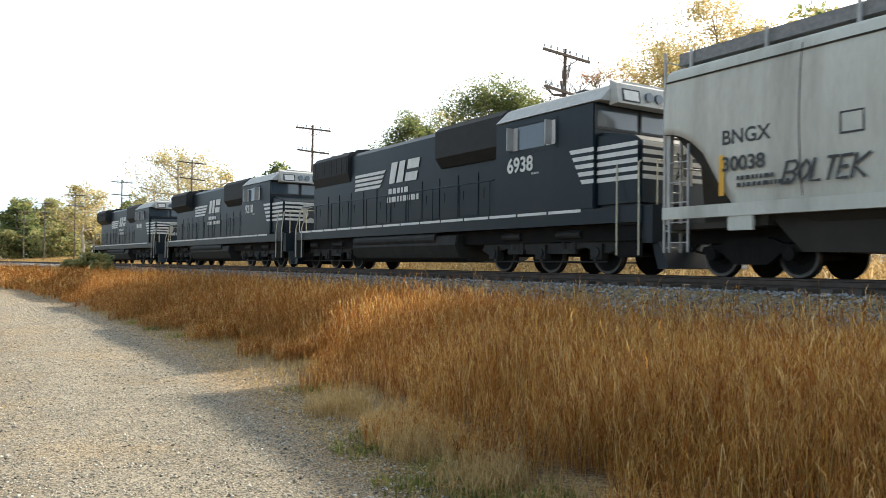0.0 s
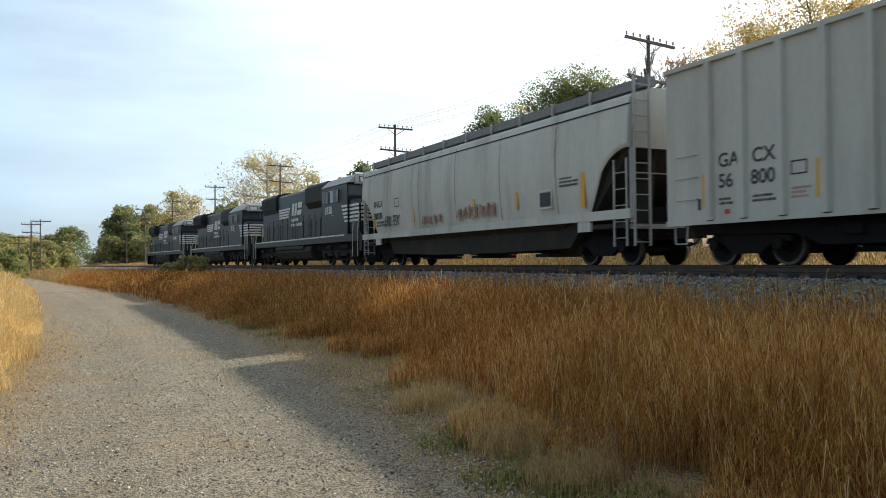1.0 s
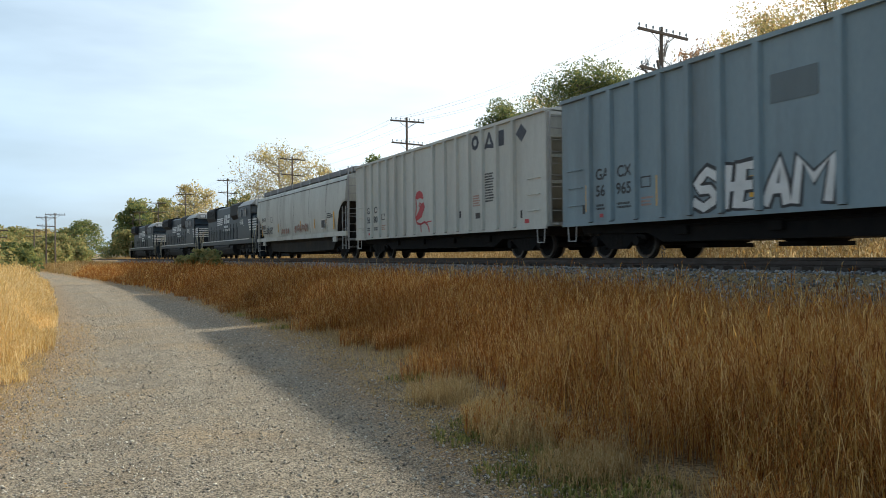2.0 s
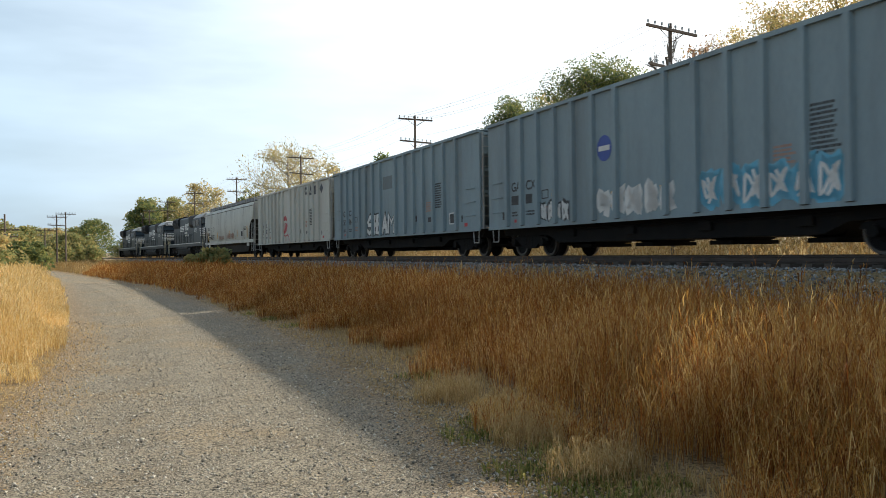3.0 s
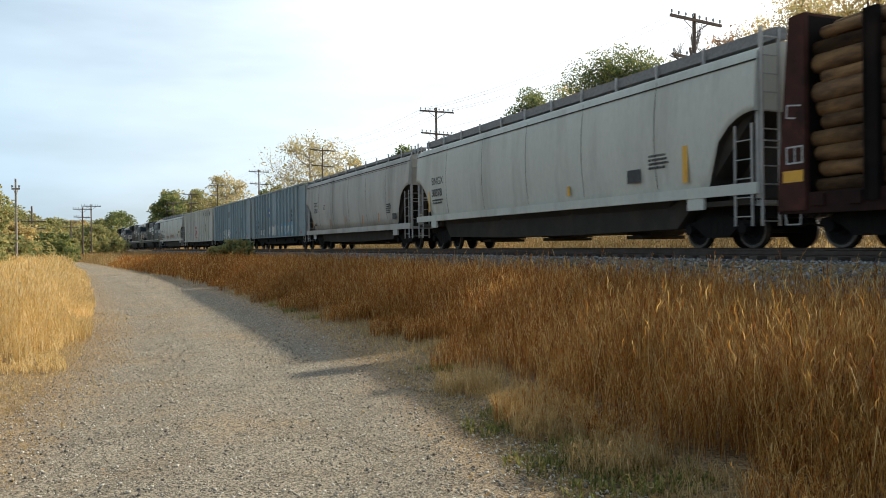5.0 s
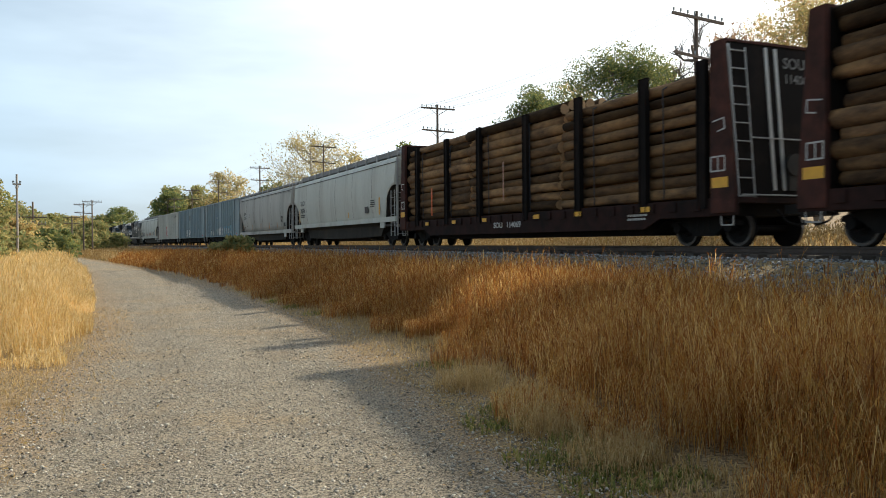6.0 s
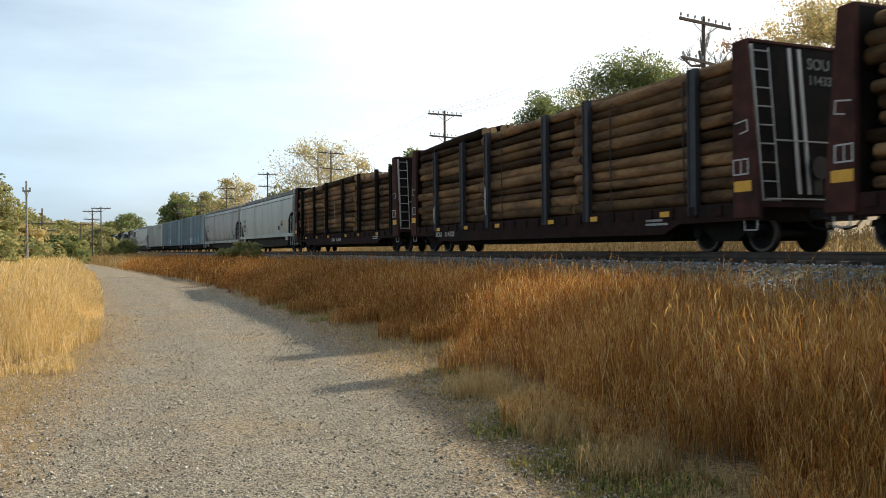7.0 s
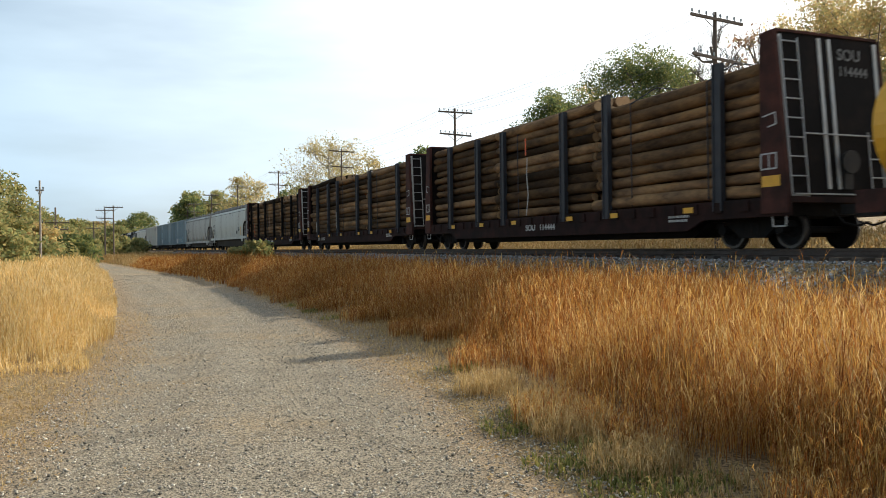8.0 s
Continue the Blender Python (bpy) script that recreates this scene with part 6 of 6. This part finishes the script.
def tree(x, y, h, r, leaf, count, size, label, seed, low=0.25, trunk="trunk", gaps=0.5, lumps=9, name="tree", category="tree", bare=False):
    """Tapered trunk, limbs that fork, and a crown of small leaves in uneven clumps round the limb ends."""
    rng = random.Random(seed)
    nr = np.random.default_rng(seed)
    base = float(ground_z(x, y)) - 0.1
    h = h * 1.06 - base                          # h is given as the height of the top over the road
    top = tagged(new(name), label, category)
    top.matrix_basis = pose(x, y, base)
    bm = bmesh.new()
    ends = []

    def limb(p, q, r0, r1, seg=6):
        d = q - p
        m = Matrix.Translation((p + q) / 2) @ d.to_track_quat("Z", "Y").to_matrix().to_4x4()
        bmesh.ops.create_cone(bm, cap_ends=False, segments=seg, radius1=r0, radius2=r1, depth=d.length * 1.03, matrix=m)

    tr = 0.022 * h
    p, k = Vector((0, 0, 0)), 5
    spine = [p]
    for i in range(k):
        q = p + Vector((rng.uniform(-0.03, 0.03) * h, rng.uniform(-0.03, 0.03) * h, h * 0.82 / k))
        limb(p, q, tr * (1 - i / k * 0.75), tr * (1 - (i + 1) / k * 0.75), 8)
        p = q
        spine.append(p)
    for i in range(lumps):
        u = low + (0.95 - low) * (i + 0.5) / lumps
        s = u * k * 0.99
        a = spine[int(s)].lerp(spine[min(int(s) + 1, k)], s % 1)
        ang = i * 2.4 + rng.uniform(-0.5, 0.5)
        reach = r * (0.5 + 0.5 * math.sin(math.pi * min(1, (u - low) / (1 - low) * 0.85 + 0.22))) * rng.uniform(0.65, 1.0)
        b = a + Vector((math.cos(ang) * reach, math.sin(ang) * reach, h * rng.uniform(0.05, 0.16)))
        mid = a.lerp(b, 0.5) + Vector((0, 0, -0.02 * h))
        limb(a, mid, tr * 0.35, tr * 0.22, 5)
        limb(mid, b, tr * 0.22, tr * 0.1, 5)
        ends.append((b, reach))
        for f in range(5 if bare else 3):
            c = mid.lerp(b, rng.random()) + Vector((rng.uniform(-1, 1), rng.uniform(-1, 1), rng.uniform(0.1, 1.1))) * reach * 0.5
            limb(mid.lerp(b, 0.3 + 0.2 * f / 2), c, tr * 0.12, tr * 0.04, 4)
            ends.append((c, reach * 0.8))
            if bare:
                for g in range(4):
                    e = c + Vector((rng.uniform(-1, 1), rng.uniform(-1, 1), rng.uniform(0.2, 1.4))) * reach * 0.35
                    limb(mid.lerp(c, 0.5 + 0.12 * g), e, tr * 0.05, tr * 0.015, 3)
    ends.append((spine[-1] + Vector((0, 0, h * 0.1)), r * 0.5))
    part("trunk", bm, trunk, top)
    if not count:
        return top
    # leaves
    n = count
    idx = nr.integers(0, len(ends), n)
    cen = np.array([e[0] for e in ends])[idx]
    rad = np.array([max(e[1], 0.3 * r) for e in ends])[idx] * 0.62
    d = nr.normal(size=(n, 3))
    d /= np.linalg.norm(d, axis=1)[:, None]
    rr = rad * nr.random(n) ** 0.45
    pos = cen + d * rr[:, None] * np.array([1, 1, 0.75])
    blob = np.sin(pos[:, 0] * 5.2 / r * 2 + seed) * np.sin(pos[:, 1] * 5.7 / r * 2) * np.sin(pos[:, 2] * 6.1 / r * 2 + 1)
    keep = nr.random(n) > gaps * (0.5 - blob)
    pos = pos[keep]
    pos[:, 2] = np.clip(pos[:, 2], h * low * 0.6, h)
    n = len(pos)
    nrm = nr.normal(size=(n, 3)) + np.array([0, 0, 0.6])
    nrm /= np.linalg.norm(nrm, axis=1)[:, None]
    t1 = np.cross(nrm, nr.normal(size=(n, 3)))
    t1 /= np.linalg.norm(t1, axis=1)[:, None]
    t2 = np.cross(nrm, t1)
    sz = size * nr.uniform(0.6, 1.3, n)[:, None]
    quad = np.stack([pos - t1 * sz, pos - t2 * sz * 0.55, pos + t1 * sz, pos + t2 * sz * 0.55], 1)
    tri = np.array([(0, 1, 2), (0, 2, 3)])[None] + (np.arange(n) * 4)[:, None, None]
    crown = quick_mesh("crown", quad.reshape(-1, 3), tri.reshape(-1, 3), MAT[leaf])
    crown.parent = top
    return top


def at(az, d):
    return d * math.sin(radians(az)), d * math.cos(radians(az))


GREEN, GOLD, PALE = "dark green oak beginning to turn behind the track", "golden orange autumn tree behind the track", "sparse yellow-leaved tree with pale limbs"
tree(*at(34.8, 75), 19.4, 5.6, "leaf_green", 60000, 0.125, GREEN, 101, gaps=0.75, low=0.25, lumps=20)
tree(*at(37.6, 80), 18.0, 4.0, "leaf_olive", 6000, 0.24, "olive-green tree turning yellow behind the track", 102, gaps=0.8, low=0.3)
tree(*at(27.9, 82), 17.2, 4.8, "leaf_green", 26000, 0.14, GREEN, 103, low=0.3)
tree(*at(30.8, 84), 18.0, 3.6, "leaf_gold", 7000, 0.19, GOLD, 104, gaps=0.85, low=0.3)
tree(*at(24.4, 86), 13.2, 3.6, "leaf_olive", 5000, 0.24, "small olive-green tree behind the track", 105, low=0.3)
tree(*at(40.2, 62), 18.6, 4.4, "leaf_olive", 0, 0.2, "bare grey tree with fine branches", 106, low=0.35, lumps=15, bare=True)
tree(*at(43.0, 66), 18.6, 4.2, "leaf_rust", 2600, 0.17, "half-bare tree with rusty leaves", 107, gaps=0.95, low=0.3, lumps=12, bare=True)
tree(*at(47.6, 60), 17.6, 5.2, "leaf_gold", 45000, 0.105, GOLD, 108, gaps=0.85, low=0.28, lumps=14)
tree(*at(51.0, 56), 19.0, 5.6, "leaf_gold", 45000, 0.105, GOLD, 109, gaps=0.85, low=0.25, lumps=14)
tree(*at(55.0, 58), 19.0, 5.6, "leaf_olive", 8000, 0.25, "olive-green tree turning yellow behind the track", 110, low=0.25)
tree(*at(60.5, 60), 20.0, 5.8, "leaf_gold", 8000, 0.25, GOLD, 111, low=0.25)
tree(*at(12.0, 128), 19.6, 7.2, "leaf_yellow", 18000, 0.17, PALE, 112, gaps=1.0, low=0.22, trunk="pale_trunk", lumps=15, bare=True)
tree(*at(14.9, 135), 18.6, 5.0, "leaf_yellow", 2600, 0.25, PALE, 113, gaps=1.0, low=0.3, trunk="pale_trunk", lumps=12, bare=True)
tree(*at(18.9, 120), 16.3, 4.0, "leaf_green", 5000, 0.3, GREEN, 114, low=0.3)
tree(*at(8.9, 150), 13.5, 3.2, "leaf_green", 2600, 0.3, "thin blue-green tree behind the track", 119, low=0.3, gaps=0.9)
tree(*at(6.0, 185), 18.6, 5.0, "leaf_yellow", 4800, 0.32, PALE, 115, gaps=1.0, low=0.25, trunk="pale_trunk", lumps=13, bare=True)
for i, (az, d, h, r, lf) in enumerate(((2.1, 235, 16.5, 5.2, "leaf_green"), (3.2, 245, 18.2, 6.5, "leaf_olive"), (4.4, 250, 18.5, 7.0, "leaf_olive"), (5.6, 235, 15.0, 6.5, "leaf_olive"),
                                       (7.6, 230, 13.5, 6.5, "leaf_gold"), (9.6, 225, 13.0, 6.0, "leaf_olive"), (12.0, 210, 13.0, 6.5, "leaf_olive"), (15.0, 200, 13.0, 6.0, "leaf_green"),
                                       (-0.95, 330, 15.6, 8.0, "leaf_green"), (-2.1, 325, 12.5, 6.0, "leaf_olive"), (-3.6, 300, 11.0, 7.0, "leaf_gold"), (-4.9, 290, 11.5, 7.0, "leaf_olive"),
                                       (-6.2, 280, 11.5, 7.5, "leaf_olive"), (-7.6, 270, 12.5, 7.5, "leaf_olive"), (-9.2, 260, 14.0, 8.0, "leaf_olive"),
                                       (1.6, 222, 8.5, 4.5, "leaf_olive"), (3.0, 225, 9.5, 6.5, "leaf_green"), (4.8, 215, 9.0, 6.0, "leaf_olive"), (-2.6, 250, 8.0, 6.0, "leaf_olive"))):
    tree(*at(az, d), h, r, lf, 6500, 0.42, "autumn tree in the far tree line", 130 + i, low=0.04, gaps=0.25, lumps=16)
# the thicket on the left bank
for i, (az, d, h, r, lf, c) in enumerate(((-8.6, 92, 8.6, 3.0, "leaf_olive", 3500), (-7.5, 105, 7.2, 2.8, "leaf_olive", 3000), (-10.6, 66, 8.6, 2.6, "leaf_olive", 4000), (-12.6, 58, 8.0, 3.0, "leaf_olive", 5000),
                                         (-11.4, 48, 4.6, 2.2, "leaf_olive", 5200), (-13.4, 44, 5.4, 2.4, "leaf_olive", 4500), (-9.4, 62, 4.4, 2.0, "leaf_olive", 4500), (-7.6, 78, 4.0, 2.0, "leaf_gold", 3500),
                                         (-9.9, 44, 3.0, 1.6, "leaf_olive", 4000), (-14.5, 50, 9.0, 3.5, "leaf_olive", 4500), (-17.5, 48, 9.0, 3.5, "leaf_gold", 4000))):
    tree(*at(az, d), h, r, lf, c * 2, 0.09 + d * 0.0009, "tangled autumn thicket tree on the bank", 160 + i, low=0.08, gaps=0.6, lumps=12)
for i, (az, d, h, r, lf) in enumerate(((-5.0, 110, 3.4, 2.8, "leaf_green"), (-6.1, 120, 4.4, 2.6, "leaf_gold"), (-4.1, 135, 3.2, 2.4, "leaf_olive"), (-3.2, 140, 4.2, 2.4, "leaf_olive"), (-2.3, 145, 4.0, 2.2, "leaf_olive"),
                                       (6.9, 60, 2.0, 1.3, "leaf_olive"), (5.6, 63, 1.5, 1.1, "leaf_olive"), (-6.9, 72, 2.6, 1.8, "leaf_olive"), (-1.2, 150, 3.4, 2.2, "leaf_olive"))):
    tree(*at(az, d), h, r, lf, 2200, 0.12 + d * 0.0012, "low rounded bush in autumn leaf", 190 + i, low=0.05, gaps=0.4, lumps=10, name="bush", category="bush")
# ---------------------------------------------------------------- what moves
def motions():
    times = [0.25 * i for i in range(33)]
    for car, s0 in MOVERS:
        rows = []
        for t in times:
            x, y, a = track_at(s0 + SPEED * t)
            rows.append((t, pose(x, y, RAIL_Z, 0, 0, math.degrees(a))))
        walk(car, rows)


motions()
